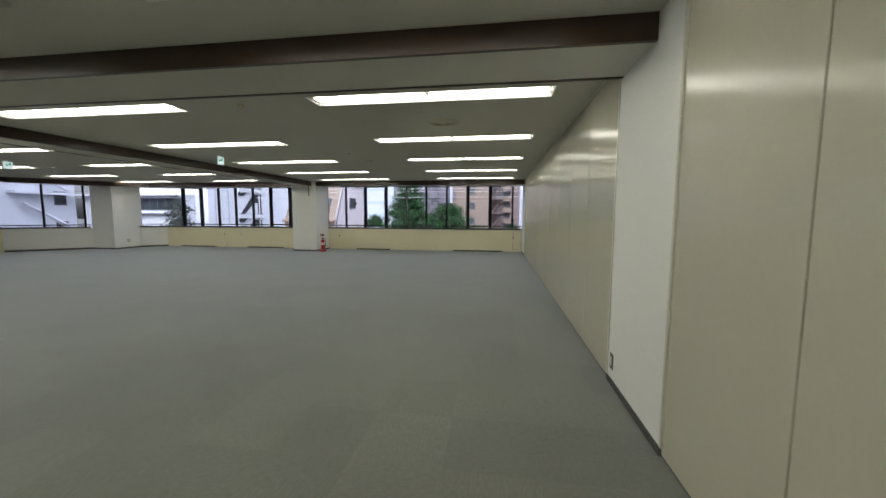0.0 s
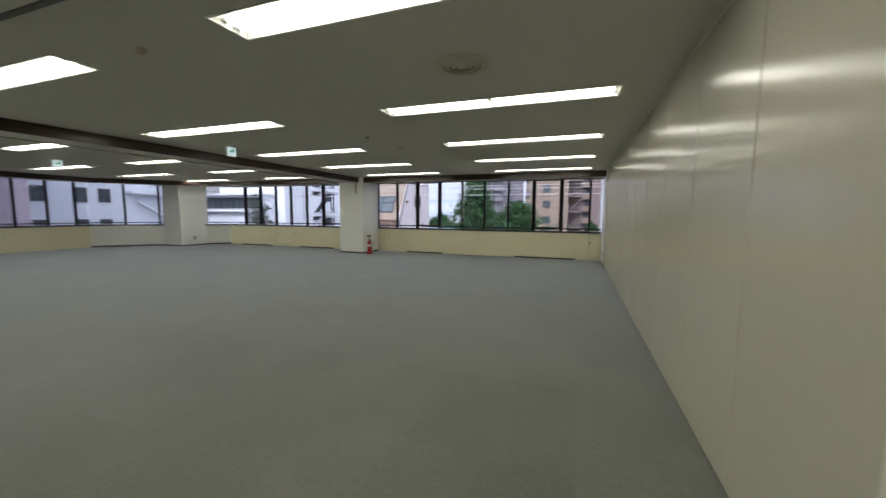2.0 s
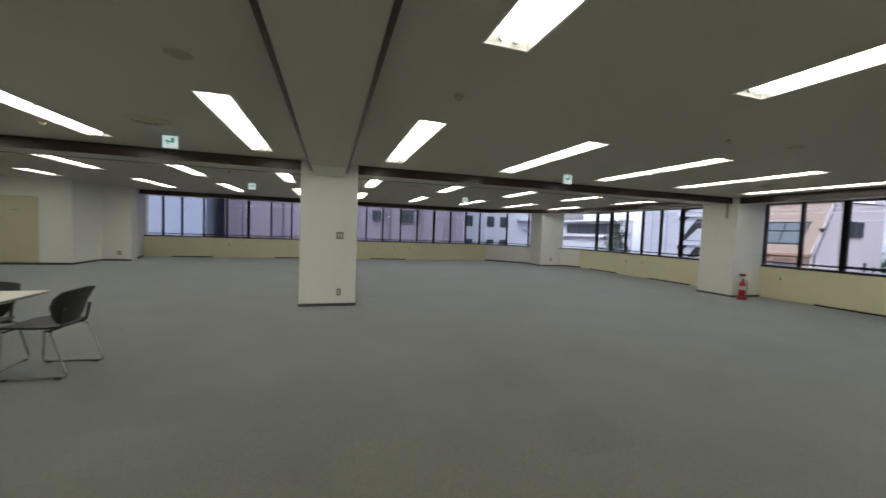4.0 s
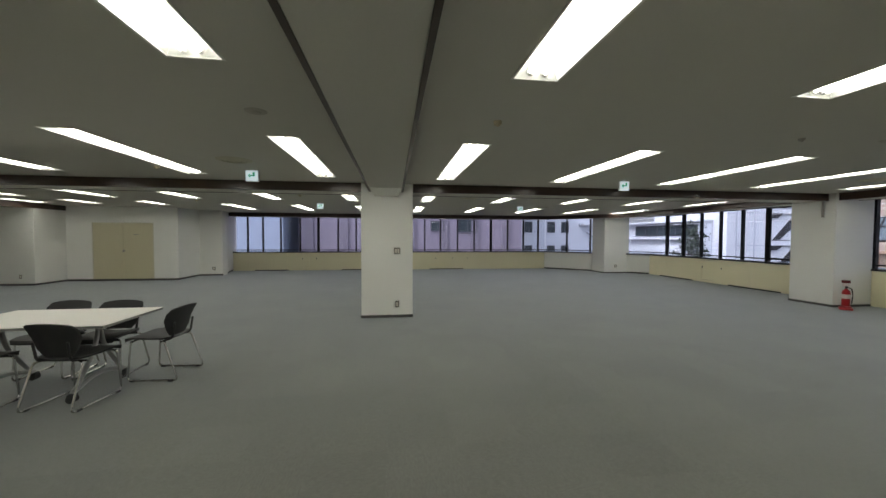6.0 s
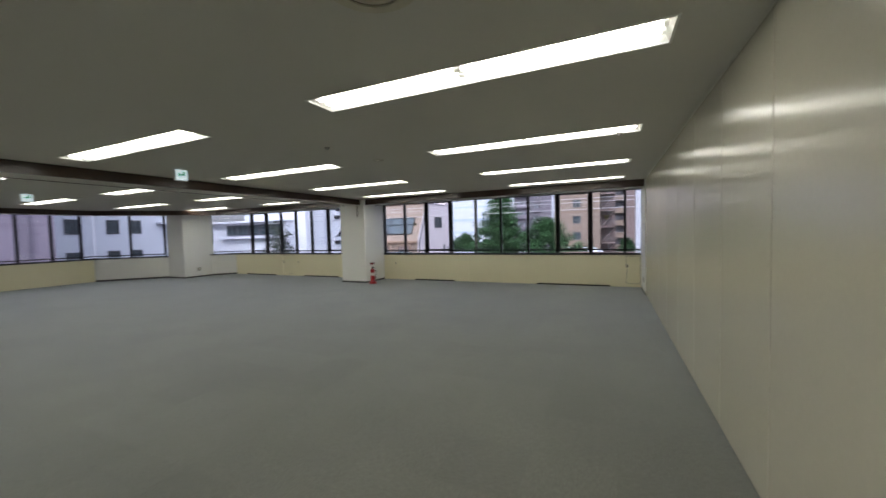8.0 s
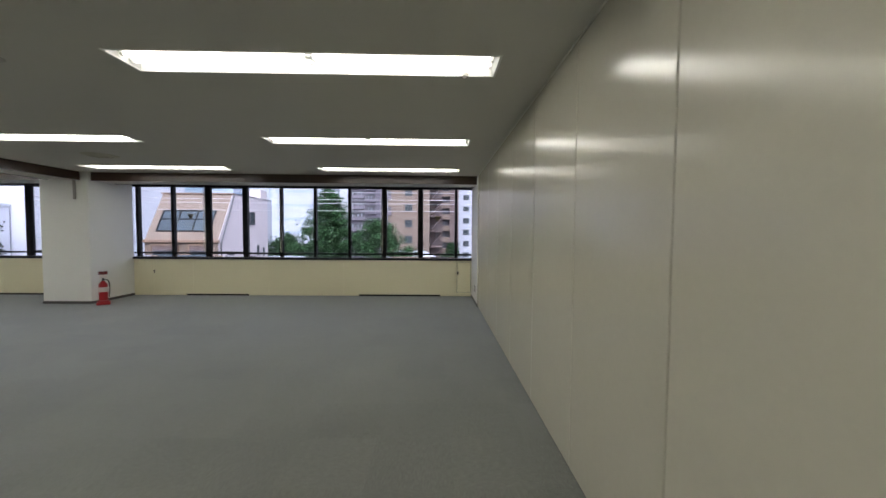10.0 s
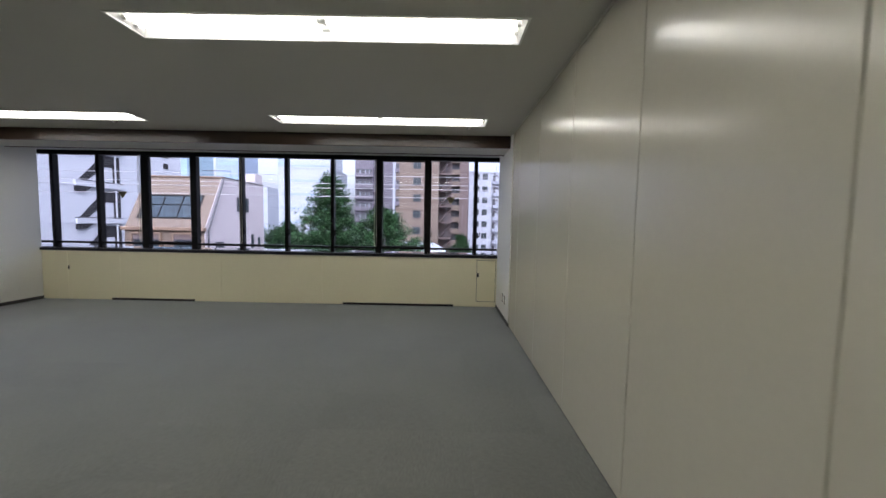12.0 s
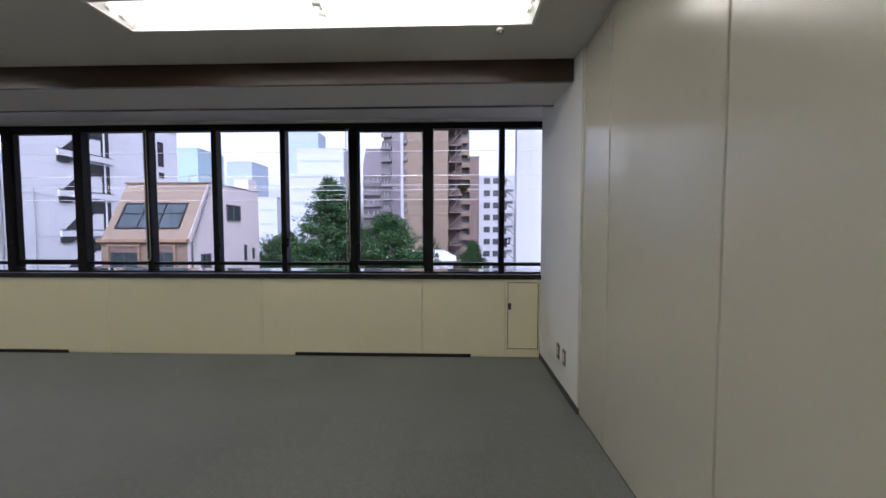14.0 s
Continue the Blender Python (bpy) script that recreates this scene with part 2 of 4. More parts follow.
# unseen slab, added so that no daylight enters from above
structure("light_block_slab", box(-18.6, 0.6, -10.2, 14.9, 2.66, 2.95), WHITE, "unseen slab added above the ceiling to block light", "slab")

# east wall: backing, columns and steel panels
structure("wall_east", box(0.035, 0.28, -10.0, NORTH, 0, 2.66), SHADOW, "dark backing wall behind cream panels", "wall")
ew = bpy.data.objects["wall_east"]
seams = [12.51, 12.085] + [12.085 - 0.875 * k for k in range(1, 10)] + [COL_R[1]]
south_seams = [COL_R[0]] + [1.505 - 0.875 * k for k in range(0, 13)]
for run in (seams, south_seams):
    for b, a in zip(run, run[1:]):
        part("panel", box(EAST, 0.033, a + 0.0035, b - 0.0035, 0.012, H - 0.012, 0.003), PANEL, ew)
part("floor_channel", box(EAST + 0.004, 0.034, -10, COL_R[0], 0, 0.012), BASE, ew)
part("floor_channel", box(EAST + 0.004, 0.034, COL_R[1], 12.51, 0, 0.012), BASE, ew)
part("ceiling_channel", box(EAST - 0.004, 0.034, -10, COL_R[0], H - 0.013, H - 0.001), TRIM, ew, "thin ceiling channel")
part("ceiling_channel", box(EAST - 0.004, 0.034, COL_R[1], 12.51, H - 0.013, H - 0.001), TRIM, ew, "thin ceiling channel")


def column(name, x0, x1, y0, y1, label, skirt=True):
    ob = thing(name, label, "column", kind="structure")
    part("shaft", box(x0, x1, y0, y1, 0, H - 0.001, 0.006), WHITE, ob)
    if skirt:
        part("baseboard", box(x0 - 0.007, x1 + 0.007, y0 - 0.007, y1 + 0.007, 0, 0.05, 0.002), BASE, ob, "dark grey vinyl baseboard")
    return ob


column("column", EAST - 0.008, 0.2, *COL_R, "white painted column in the cream panel wall")
column("column", EAST - 0.008, 0.2, COL_NE[0], NORTH + 0.012, "white painted column beside the window")
column("column", -8.45, -7.50, 2.505, 3.455, "free-standing white painted square column")
column("column", -8.256, -7.36, 12.64, NORTH + 0.012, "white painted column at the window band")
column("column", -16.0, -15.05, 11.98, 13.1, "white painted column in the chamfered corner")
for y in (COL_R[0] - 0.008, COL_R[1] + 0.008, COL_NE[0] - 0.008):
    structure("trim", box(EAST - 0.013, 0.02, y - 0.011, y + 0.011, 0.05, H - 0.003, 0.003), TRIM, "thin metal cover strip at the column edge", "trim")


def beam(name, x0, x1, y0, y1, along, label, sides=(1, 1)):
    """A dropped beam: white soffit between dark brown facing boards."""
    ob = thing(name, label, "beam", kind="structure")
    t = 0.034
    if along == "x":
        part("soffit", box(x0, x1, y0 + t, y1 - t, BEAM, H + 0.04), CEIL, ob)
        for s, (a, b) in zip(sides, ((y0, y0 + t), (y1 - t, y1))):
            if s:
                part("facing_board", box(x0, x1, a, b - 0.001 if a == y0 else b, BEAM - 0.008, H - 0.001, 0.002), BROWN, ob, "dark brown facing board")
    else:
        part("soffit", box(x0 + t, x1 - t, y0, y1, BEAM, H + 0.04), CEIL, ob)
        for s, (a, b) in zip(sides, ((x0, x0 + t), (x1 - t, x1))):
            if s:
                part("facing_board", box(a, b, y0, y1, BEAM - 0.008, H - 0.001, 0.002), BROWN, ob, "dark brown facing board")
    return ob


beam("beam", -7.498, EAST - 0.01, *BEAM_EW, "x", "dropped beam with white soffit and brown sides")
hb = bmesh.new()
hv = [hb.verts.new(p) for p in ((-7.5, 2.75, BEAM - 0.085), (-7.5, 3.18, BEAM - 0.085), (-7.5, 2.70, BEAM), (-7.5, 3.23, BEAM), (-6.95, 2.70, BEAM), (-6.95, 3.23, BEAM))]
for f in ((0, 1, 3, 2), (0, 4, 5, 1), (0, 2, 4), (1, 5, 3), (2, 3, 5, 4)):
    hb.faces.new([hv[i] for i in f])
structure("beam_haunch", hb, WHITE, "white haunch where the beam meets the column", "beam")
beam("beam", *BEAM_NS, 3.46, 12.638, "y", "dropped beam with white soffit and brown sides")
beam("beam", *BEAM_NS, -7.6, 2.508, "y", "dropped beam with white soffit and brown sides")
beam("beam", -7.358, EAST - 0.01, *BEAM_N, "x", "window beam with white soffit and brown face")
beam("beam", -14.3, -8.258, *BEAM_N, "x", "window beam with white soffit and brown face")
beam("beam", *BEAM_W, -3.6, 10.2, "y", "window beam with white soffit and brown face")
beam("beam", -14.28, -0.01, -8.2, -7.62, "x", "dropped beam with white soffit and brown sides")


def slanted(name, a, b, depth, z0, z1, mat, label, category, bevel=0.0, parent=None):
    """A block along the line a-b, reaching depth to its left-hand side."""
    a, b = Vector((*a, 0)), Vector((*b, 0))
    length, turn = (b - a).length, math.atan2(b.y - a.y, b.x - a.x)
    bm = box(0, length, min(0, depth), max(0, depth), z0, z1, bevel)
    bm.transform(Matrix.Translation(a) @ Matrix.Rotation(turn, 4, "Z"))
    if parent:
        return part(name, bm, mat, parent, label)
    return structure(name, bm, mat, label, category)


# chamfered corner: low wall, beam
CH_A, CH_B = (WEST, 10.42), (-14.45, NORTH)
slanted("wall_chamfer", CH_A, CH_B, 0.2, 0, SILL_Z, WHITE, "low white wall under the corner window", "wall")
slanted("baseboard", (CH_A[0] + 0.006, CH_A[1] - 0.006), (CH_B[0] + 0.006, CH_B[1] - 0.006), 0.008, 0, 0.06, BASE, "dark grey vinyl baseboard", "baseboard")
slanted("beam_chamfer", (-16.67, 10.1), (-14.2, 12.70), 0.022, BEAM - 0.008, H - 0.001, BROWN, "brown facing board over the corner window", "beam")
slanted("soffit_chamfer", (-16.68, 10.13), (-14.22, 12.73), 0.55, BEAM, H + 0.04, CEIL, "white soffit over the corner window", "beam")

# south-west walls round the entrance
structure("wall_southwest", add_box(add_box(add_box(box(-14.5, -14.3, -7.65, -6.87, 0, 2.66), -14.5, -14.3, -5.03, -4.25, 0, 2.66), -14.5, -14.3, -6.87, -5.03, 1.955, 2.66), -15.7, -14.5, -4.45, -4.25, 0, 2.66), WHITE, "white painted wall with a flush double door", "wall")
structure("wall_recess", box(-16.1, -15.7, -4.45, -3.43, 0, 2.66), WHITE, "white painted wall return", "wall")
slanted("wall_return", (-15.8, -3.4513), (-18.5, -4.04), 0.3, 0, 2.66, WHITE, "white painted wall beside the window", "wall")
structure("wall_southwest_return", box(-14.5, -13.2, -7.85, -7.65, 0, 2.66), WHITE, "white painted wall return", "wall")
structure("wall_south_return", box(-13.4, -13.2, -10, -7.85, 0, 2.66), WHITE, "white painted wall return", "wall")
structure("wall_south", box(-13.2, 0.03, -9.8, SOUTH, 0, 2.66), WHITE, "plain white wall", "wall")
for q in ((-14.308, -14.294, -7.65, -4.244), (-15.7, -14.3, -4.256, -4.242), (-15.706, -15.692, -4.25, -3.43), (-14.3, -13.194, -7.656, -7.642), (-13.206, -13.192, -9.6, -7.65)):
    structure("baseboard", box(*q, 0, 0.06, 0.002), BASE, "dark grey vinyl baseboard", "baseboard")

slanted("baseboard", (-15.695, -3.422), (-17.6, -3.837), 0.01, 0, 0.06, BASE, "dark grey vinyl baseboard", "baseboard")
door = thing("door_1", "closed cream flush steel double door", "door", kind="structure")
for a, b in ((-6.865, -5.953), (-5.947, -5.035)):
    part("leaf", box(-14.36, -14.305, a, b, 0.008, 1.945, 0.003), DOORM, door)
part("door_frame", add_box(add_box(box(-14.4, -14.297, -6.89, -6.868, 0, 1.965), -14.4, -14.297, -5.032, -5.01, 0, 1.965), -14.4, -14.297, -6.868, -5.032, 1.948, 1.968), TRIM, door)
part("handle", add_box(box(-14.31, -14.298, -5.98, -5.92, 0.97, 1.05, 0.003), -14.3, -14.27, -5.975, -5.87, 1.0, 1.018, 0.004), PLATE, door, "brushed steel lever handle")
part("closer_plate", box(-14.304, -14.29, -5.62, -5.48, 1.55, 1.57, 0.002), PLATE, door)


# ---- windows ----
def window_band(name, origin, turn, length, mullions, thick, label, far=False):
    """A band of black aluminium windows. Local x along the wall, y outwards, from origin."""
    ob = thing(name, label, "window", Matrix.Translation((*origin, 0)) @ Matrix.Rotation(turn, 4, "Z"), kind="structure")
    zb, zt = SILL_Z + 0.04, 2.475
    part("sill", box(0, length, -0.518, 0.06, SILL_Z, SILL_Z + 0.03, 0.004), SILL, ob, "glossy dark window sill")
    part("sill_nose", box(0.01, length - 0.01, -0.532, -0.519, SILL_Z - 0.018, SILL_Z + 0.03, 0.003), SILL, ob, "dark sill nosing")
    part("sill_top", box(0.03, length - 0.03, -0.46, -0.04, SILL_Z + 0.03, SILL_Z + 0.034), SILLTOP, ob, "polished dark sill top")
    part("bottom_rail", box(0, length, -0.035, 0.05, zb + 0.03, zb + 0.066, 0.003), BLACKAL, ob)
    part("top_rail", box(0, length, -0.035, 0.05, zt - 0.07, zt, 0.003), BLACKAL, ob)
    edges = [0.0] + list(mullions) + [length]
    for x in mullions:
        w = 0.052 if any(abs(x - q) < 0.02 for q in thick) else 0.03
        part("mullion", box(x - w, x + w, -0.05, 0.05, SILL_Z + 0.031, zt - 0.071, 0.004), BLACKAL, ob)
    for a, b in zip(edges, edges[1:]):
        pane = part("pane", box(a + 0.02, b - 0.02, 0.004, 0.012, SILL_Z + 0.031, zt - 0.05), GLASS, ob)
        pane.visible_shadow = False
        sash = any(abs(a - q) < 0.02 for q in thick) and any(abs(b - q) < 0.02 for q in thick)
        if sash:
            f = bmesh.new()
            for q in ((a + 0.053, a + 0.068, zb + 0.068, zt - 0.075), (b - 0.068, b - 0.053, zb + 0.068, zt - 0.075)):
                add_box(f, q[0], q[1], -0.03, 0.03, q[2], q[3], 0.003)
            for q in ((zb + 0.068, zb + 0.085), (zt - 0.092, zt - 0.075)):
                add_box(f, a + 0.068, b - 0.068, -0.03, 0.03, q[0], q[1], 0.003)
            part("sash_frame", f, BLACKAL, ob, "black opening sash")
    return ob


def latch(x, y, z, turn=0.0):
    ob = thing("window_latch", "small black hooked window latch", "latch", pose(x, y, z, 0, 0, turn), group="window latches")
    part("plate", box(-0.012, 0.012, -0.008, 0, -0.05, 0.05, 0.002), BLACKAL, ob)
    part("lever", add_tube(bmesh.new(), rounded([(0, -0.01, 0.0), (0, -0.045, -0.005), (0.03, -0.05, -0.02), (0.03, -0.05, 0.06)], 0.02), 0.007), BLACKAL, ob, smooth=True)


# mullions of the north band repeat every 4.03 m
rel = [0.35, 1.165, 2.015, 2.81, 3.60]
north, heavy = [], []
for k in range(4):
    for r in rel:
        x = -(r + 4.03 * k)
        if x > -14.3:
            north.append(x)
    for x in (-(1.165 + 4.03 * k), -(2.015 + 4.03 * k)):
        heavy.append(x)
X0 = -14.62
window_band("window_1", (X0, GLASS_N), 0, 0.18 - X0, sorted(x - X0 for x in north if x > X0 + 0.1), [x - X0 for x in heavy], "long black aluminium window band with clear panes")
wm = [0.53, 1.18, 1.95, 2.79, 3.60, 4.48, 5.30, 6.12, 6.93, 7.73, 8.52, 9.28, 10.12, 10.94, 11.78, 12.63, 13.44, 14.21]
window_band("window_2", (GLASS_W, -3.93), math.pi / 2, 14.58, wm, [wm[4], wm[9], wm[14]], "long black aluminium window band with clear panes")
dv = Vector((X0 + 0.02 - GLASS_W, GLASS_N - 10.64, 0))
window_band("window_3", (GLASS_W, 10.66), math.atan2(dv.y, dv.x), dv.length, [dv.length * f for f in (0.22, 0.44, 0.68)], [], "black aluminium corner window with clear panes")
FILM = material("olive_brown_film", (0.13, 0.11, 0.05), 0.5, 0, 0.05, 60, 4, 0.0)
for px in (-6.46, -0.777):
    mark = bmesh.new()
    tri = [[mark.verts.new((x, y, z)) for x, z in ((-0.08, 0.0), (0.08, 0.0), (0.0, -0.125))] for y in (0.0, 0.0012)]
    mark.faces.new(tri[0])
    mark.faces.new(tri[1][::-1])
    for i in range(3):
        mark.faces.new((tri[0][i], tri[1][i], tri[1][(i + 1) % 3], tri[0][(i + 1) % 3]))
    st = thing("triangle_sticker", "small olive-brown triangle sticker on the window pane", "sticker", pose(px, GLASS_N + 0.0027, 1.79), group="triangle stickers")
    part("film", mark, FILM, st)
for x in north:
    latch(x + 0.045, GLASS_N - 0.052, 1.14)
for x, z0 in ((-2.06, 0.93), (-4.36, 0.93), (-6.09, 0.93)):
    ob = thing("blind_cord", "hanging loop of cream blind cord", "cord", pose(x, GLASS_N - 0.09, 0), group="blind cords")
    part("loop", add_tube(bmesh.new(), rounded([(-0.015, 0, 2.4), (-0.018, 0, z0 + 0.05), (-0.012, 0, z0 + 0.012), (0, 0, z0), (0.012, 0, z0 + 0.012), (0.018, 0, z0 + 0.05), (0.012, 0, 2.4)], 0.03), 0.0045, 6), CORD, ob, smooth=True)

# outer wall below and above the glass
structure("wall_north", add_box(box(X0 - 0.3, 0.3, 14.04, 14.32, -0.25, SILL_Z - 0.001), X0 - 0.3, 0.3, 14.06, 14.32, 2.476, 2.66), WHITE, "outer wall below and above the window band", "wall")
structure("wall_west", add_box(box(-18.4, -18.0, -4.2, 10.6, -0.25, SILL_Z - 0.001), -18.4, -18.05, -4.2, 10.6, 2.476, 2.66), WHITE, "outer wall below and above the window band", "wall")
slanted("wall_northwest", (GLASS_W, 10.6), (X0, GLASS_N), 0.25, -0.25, SILL_Z - 0.002, WHITE, "outer wall below the corner window", "wall")
slanted("wall_northwest_head", (GLASS_W, 10.6), (X0, GLASS_N), 0.25, 2.476, 2.66, WHITE, "outer wall above the corner window", "wall")
structure("eave", box(X0 - 0.6, 1.0, 14.33, 14.70, 2.555, 2.659), BGREYI, "pale outer eave above the window band", "eave")
structure("wall_east_end", box(0.2, 0.3, NORTH + 0.002, 14.06, 0, 2.66), WHITE, "plain wall behind the corner column", "wall")


# ---- steel convector cabinets under the windows ----
def cabinet(origin, turn, length, seams, slots, doors, pulls, label):
    """Local x along the wall, front face at y = 0, body outwards (+y)."""
    ob = thing("window_cabinet", label, "cabinet", Matrix.Translation((*origin, 0)) @ Matrix.Rotation(turn, 4, "Z"))
    part("body", box(0.002, length - 0.002, 0.021, 0.42, 0.001, SILL_Z - 0.002), CAB, ob)
    edges = [0.002] + list(seams) + [length - 0.002]
    for a, b in zip(edges, edges[1:]):
        is_door = [d for d in doors if abs(d - a) < 0.02]
        if is_door:
            f = bmesh.new()
            for q in ((a + 0.001, a + 0.03, 0.032, SILL_Z - 0.004), (b - 0.012, b - 0.001, 0.032, SILL_Z - 0.004)):
                add_box(f, q[0], q[1], 0, 0.02, q[2], q[3], 0.002)
            for q in ((0.032, 0.085), (SILL_Z - 0.05, SILL_Z - 0.004)):
                add_box(f, a + 0.03, b - 0.012, 0, 0.02, q[0], q[1], 0.002)
            part("door_surround", f, CAB, ob)
            # dark sheet over the cream body paints the shade in the gap
            part("door_gap_shade", box(a + 0.03, b - 0.012, 0.0195, 0.0208, 0.086, SILL_Z - 0.051), SHADOW, ob, "dark sheet for the shade in the gap round the access door")
            d = part("access_door", box(a + 0.037, b - 0.019, 0.012, 0.0192, 0.092, SILL_Z - 0.057, 0.002), CAB, ob, "small cream access door")
            part("flush_pull", add_box(box(a + 0.038, a + 0.066, 0.005, 0.013, 0.485, 0.55, 0.002), a + 0.043, a + 0.061, 0.002, 0.0055, 0.5, 0.535, 0.002), BLACKP, d, "black flush pull")
        else:
            part("front_panel", box(a + 0.0012, b - 0.0012, 0, 0.02, 0.032, SILL_Z - 0.004, 0.002), CAB, ob)
    part("top_lip", box(0.002, length - 0.002, -0.004, 0.02, SILL_Z - 0.0035, SILL_Z - 0.0005), CAB, ob)
    if slots:
        cuts = [0.002] + [q for s in slots for q in s] + [length - 0.002]
        for a, b in zip(cuts[::2], cuts[1::2]):
            if b - a > 0.01:
                part("kick_strip", box(a, b, 0.003, 0.02, 0.008, 0.0315), CAB, ob)
        for a, b in slots:
            part("air_slot", box(a + 0.001, b - 0.001, -0.003, 0.0205, 0.001, 0.036), SHADOW, ob, "dark air intake slot")
    for x in pulls:
        part("flush_pull", box(x - 0.012, x + 0.012, -0.003, 0.004, 0.49, 0.55, 0.002), BLACKP, ob, "black flush pull")
    return ob


cabinet((-7.36, NORTH), 0, 7.338, [0.42, 1.27, 2.9, 4.53, 6.16, 6.985], [(1.12, 2.46), (4.86, 6.65)], [6.985], [0.435], "long yellowish-cream steel convector cabinet under the window")
cabinet((-14.45, NORTH), 0, 6.19, [0.9, 2.55, 3.12, 4.3, 5.6], [(0.6, 2.2), (3.6, 5.2)], [2.55], [3.35], "long yellowish-cream steel convector cabinet under the window")
cabinet((WEST, -3.83), math.pi / 2, 14.24, [1.6, 3.2, 4.8, 6.4, 8.0, 9.6, 11.2, 12.6], [(0.9, 2.3), (4.6, 6.2), (8.6, 10.2)], [], [2.9, 3.5, 6.2, 8.9, 9.7, 10.4], "long yellowish-cream steel convector cabinet under the window")


# ---- recessed fluorescent lamps ----
def lamp_unit(L):
    ob = thing("ceiling_light", "lit recessed white fluorescent trough lamp in the ceiling", "ceiling light", pose(0, 0, H), group="recessed ceiling lamps")
    D, dp = LAMP_D, 0.085
    bm = bmesh.new()
    lo = [bm.verts.new(v) for v in ((0, 0, 0), (L, 0, 0), (L, D, 0), (0, D, 0))]
    hi = [bm.verts.new(v) for v in ((0.05, 0.06, dp), (L - 0.05, 0.06, dp), (L - 0.05, D - 0.06, dp), (0.05, D - 0.06, dp))]
    out = [bm.verts.new(v) for v in ((-0.004, -0.004, dp + 0.01), (L + 0.004, -0.004, dp + 0.01), (L + 0.004, D + 0.004, dp + 0.01), (-0.004, D + 0.004, dp + 0.01))]
    for i in range(4):
        j = (i + 1) % 4
        bm.faces.new((lo[i], lo[j], hi[j], hi[i]))
        bm.faces.new((lo[i], out[i], out[j], lo[j]))
    bm.faces.new(hi)
    bm.faces.new(out[::-1])
    part("housing", bm, LAMPW, ob)
    rim = bmesh.new()
    for q in ((-0.012, L + 0.012, -0.012, 0.004), (-0.012, L + 0.012, D - 0.004, D + 0.012), (-0.012, 0.004, 0.004, D - 0.004), (L - 0.004, L + 0.012, 0.004, D - 0.004)):
        add_box(rim, *q, -0.004, 0.004)
    part("rim", rim, LAMPW, ob)
    long = L > 2
    for x0, x1 in (((0.055, L / 2 - 0.028), (L / 2 + 0.028, L - 0.055)) if long else ((0.055, L - 0.055),)):
        for y in (0.10, D - 0.10):
            part("tube", add_rod(bmesh.new(), (x0, y, 0.026), (x1, y, 0.026), 0.016, sides=8), TUBE, ob, "lit fluorescent tube", True)
    for x in ((0.04, L / 2, L - 0.04) if long else (0.04, L - 0.04)):
        for y in (0.10, D - 0.10):
            w = 0.028 if x == L / 2 else 0.014
            sock = add_rod(box(x - w, x + w, y - 0.013, y + 0.013, 0.026, 0.084, 0.003), (x - w, y, 0.026), (x + w, y, 0.026), 0.019, sides=12)
            part("socket", sock, LAMPW, ob, "white tube socket")
    if long:
        part("centre_bracket", box(L / 2 - 0.014, L / 2 + 0.014, 0.085, D - 0.085, 0.03, 0.084, 0.006), LAMPW, ob, "white centre bracket")
    return ob


units = {}
for a, y, b in holes:
    long = b - a > 2
    if long in units:
        copy_thing(units[long], pose(a, y, H))
    else:
        units[long] = lamp_unit(b - a)
        units[long].matrix_world = pose(a, y, H)


# ---- ceiling fittings ----
# throat colour darkened to stand in for shade between the rings
THROAT = material("vent_throat_shade", (0.16, 0.145, 0.11), 0.8, 0, 0.1, 40, 4, 0.1)


def diffuser(x, y):
    ob = thing("ceiling_diffuser", "round beige air diffuser with concentric rings", "air vent", pose(x, y, H), group="round air diffusers")
    for r0, r1, z0, z1, nm in ((0.148, 0.215, -0.003, -0.016, "flange"), (0.098, 0.141, -0.008, -0.022, "ring"), (0.052, 0.091, -0.010, -0.026, "ring"), (0.0, 0.045, -0.016, -0.028, "cone")):
        bm = bmesh.new()
        prof = [(max(r0, 0.001), z1), (r1, z0), (r1 + 0.004, z0 + 0.006), (max(r0, 0.001), z1 + 0.008)]
        rings = [[bm.verts.new((r * math.cos(2 * math.pi * k / 40), r * math.sin(2 * math.pi * k / 40), z)) for k in range(40)] for r, z in prof]
        for a, b in zip(rings, rings[1:] + rings[:1]):
            for k in range(40):
                bm.faces.new((a[k], a[(k + 1) % 40], b[(k + 1) % 40], b[k]))
        part(nm, bm, VENT, ob, smooth=True)
    part("throat", add_rod(bmesh.new(), (0, 0, -0.001), (0, 0, -0.004), 0.16, sides=40), THROAT, ob)


for p in ((-1.63, 4.99), (-5.72, 1.05), (-5.75, 11.12), (-9.8, 4.99), (-9.53, -2.8)):
    diffuser(*p)


def disc(name, x, y, r, h, mat, label, category):
    ob = thing(name, label, category, pose(x, y, H))
    part("body", add_rod(bmesh.new(), (0, 0, -h), (0, 0, -0.0005), r * 0.86, r, 28), mat, ob, smooth=True)
    part("centre", add_rod(bmesh.new(), (0, 0, -h - 0.012), (0, 0, -h), r * 0.35, r * 0.5, 20), mat, ob, smooth=True)


for p in ((-3.69, 8.05), (-3.72, 2.02), (-12.0, 2.0), (-12.0, 8.05)):
    disc("ceiling_speaker", *p, 0.085, 0.008, SPEAK, "flat round beige ceiling speaker grille", "speaker")
for p in ((-3.69, 3.98), (-6.32, -0.22), (-9.7, 0.9), (-11.4, -2.2)):
    disc("smoke_detector", *p, 0.036, 0.03, BEIGE, "small beige round smoke detector", "detector")
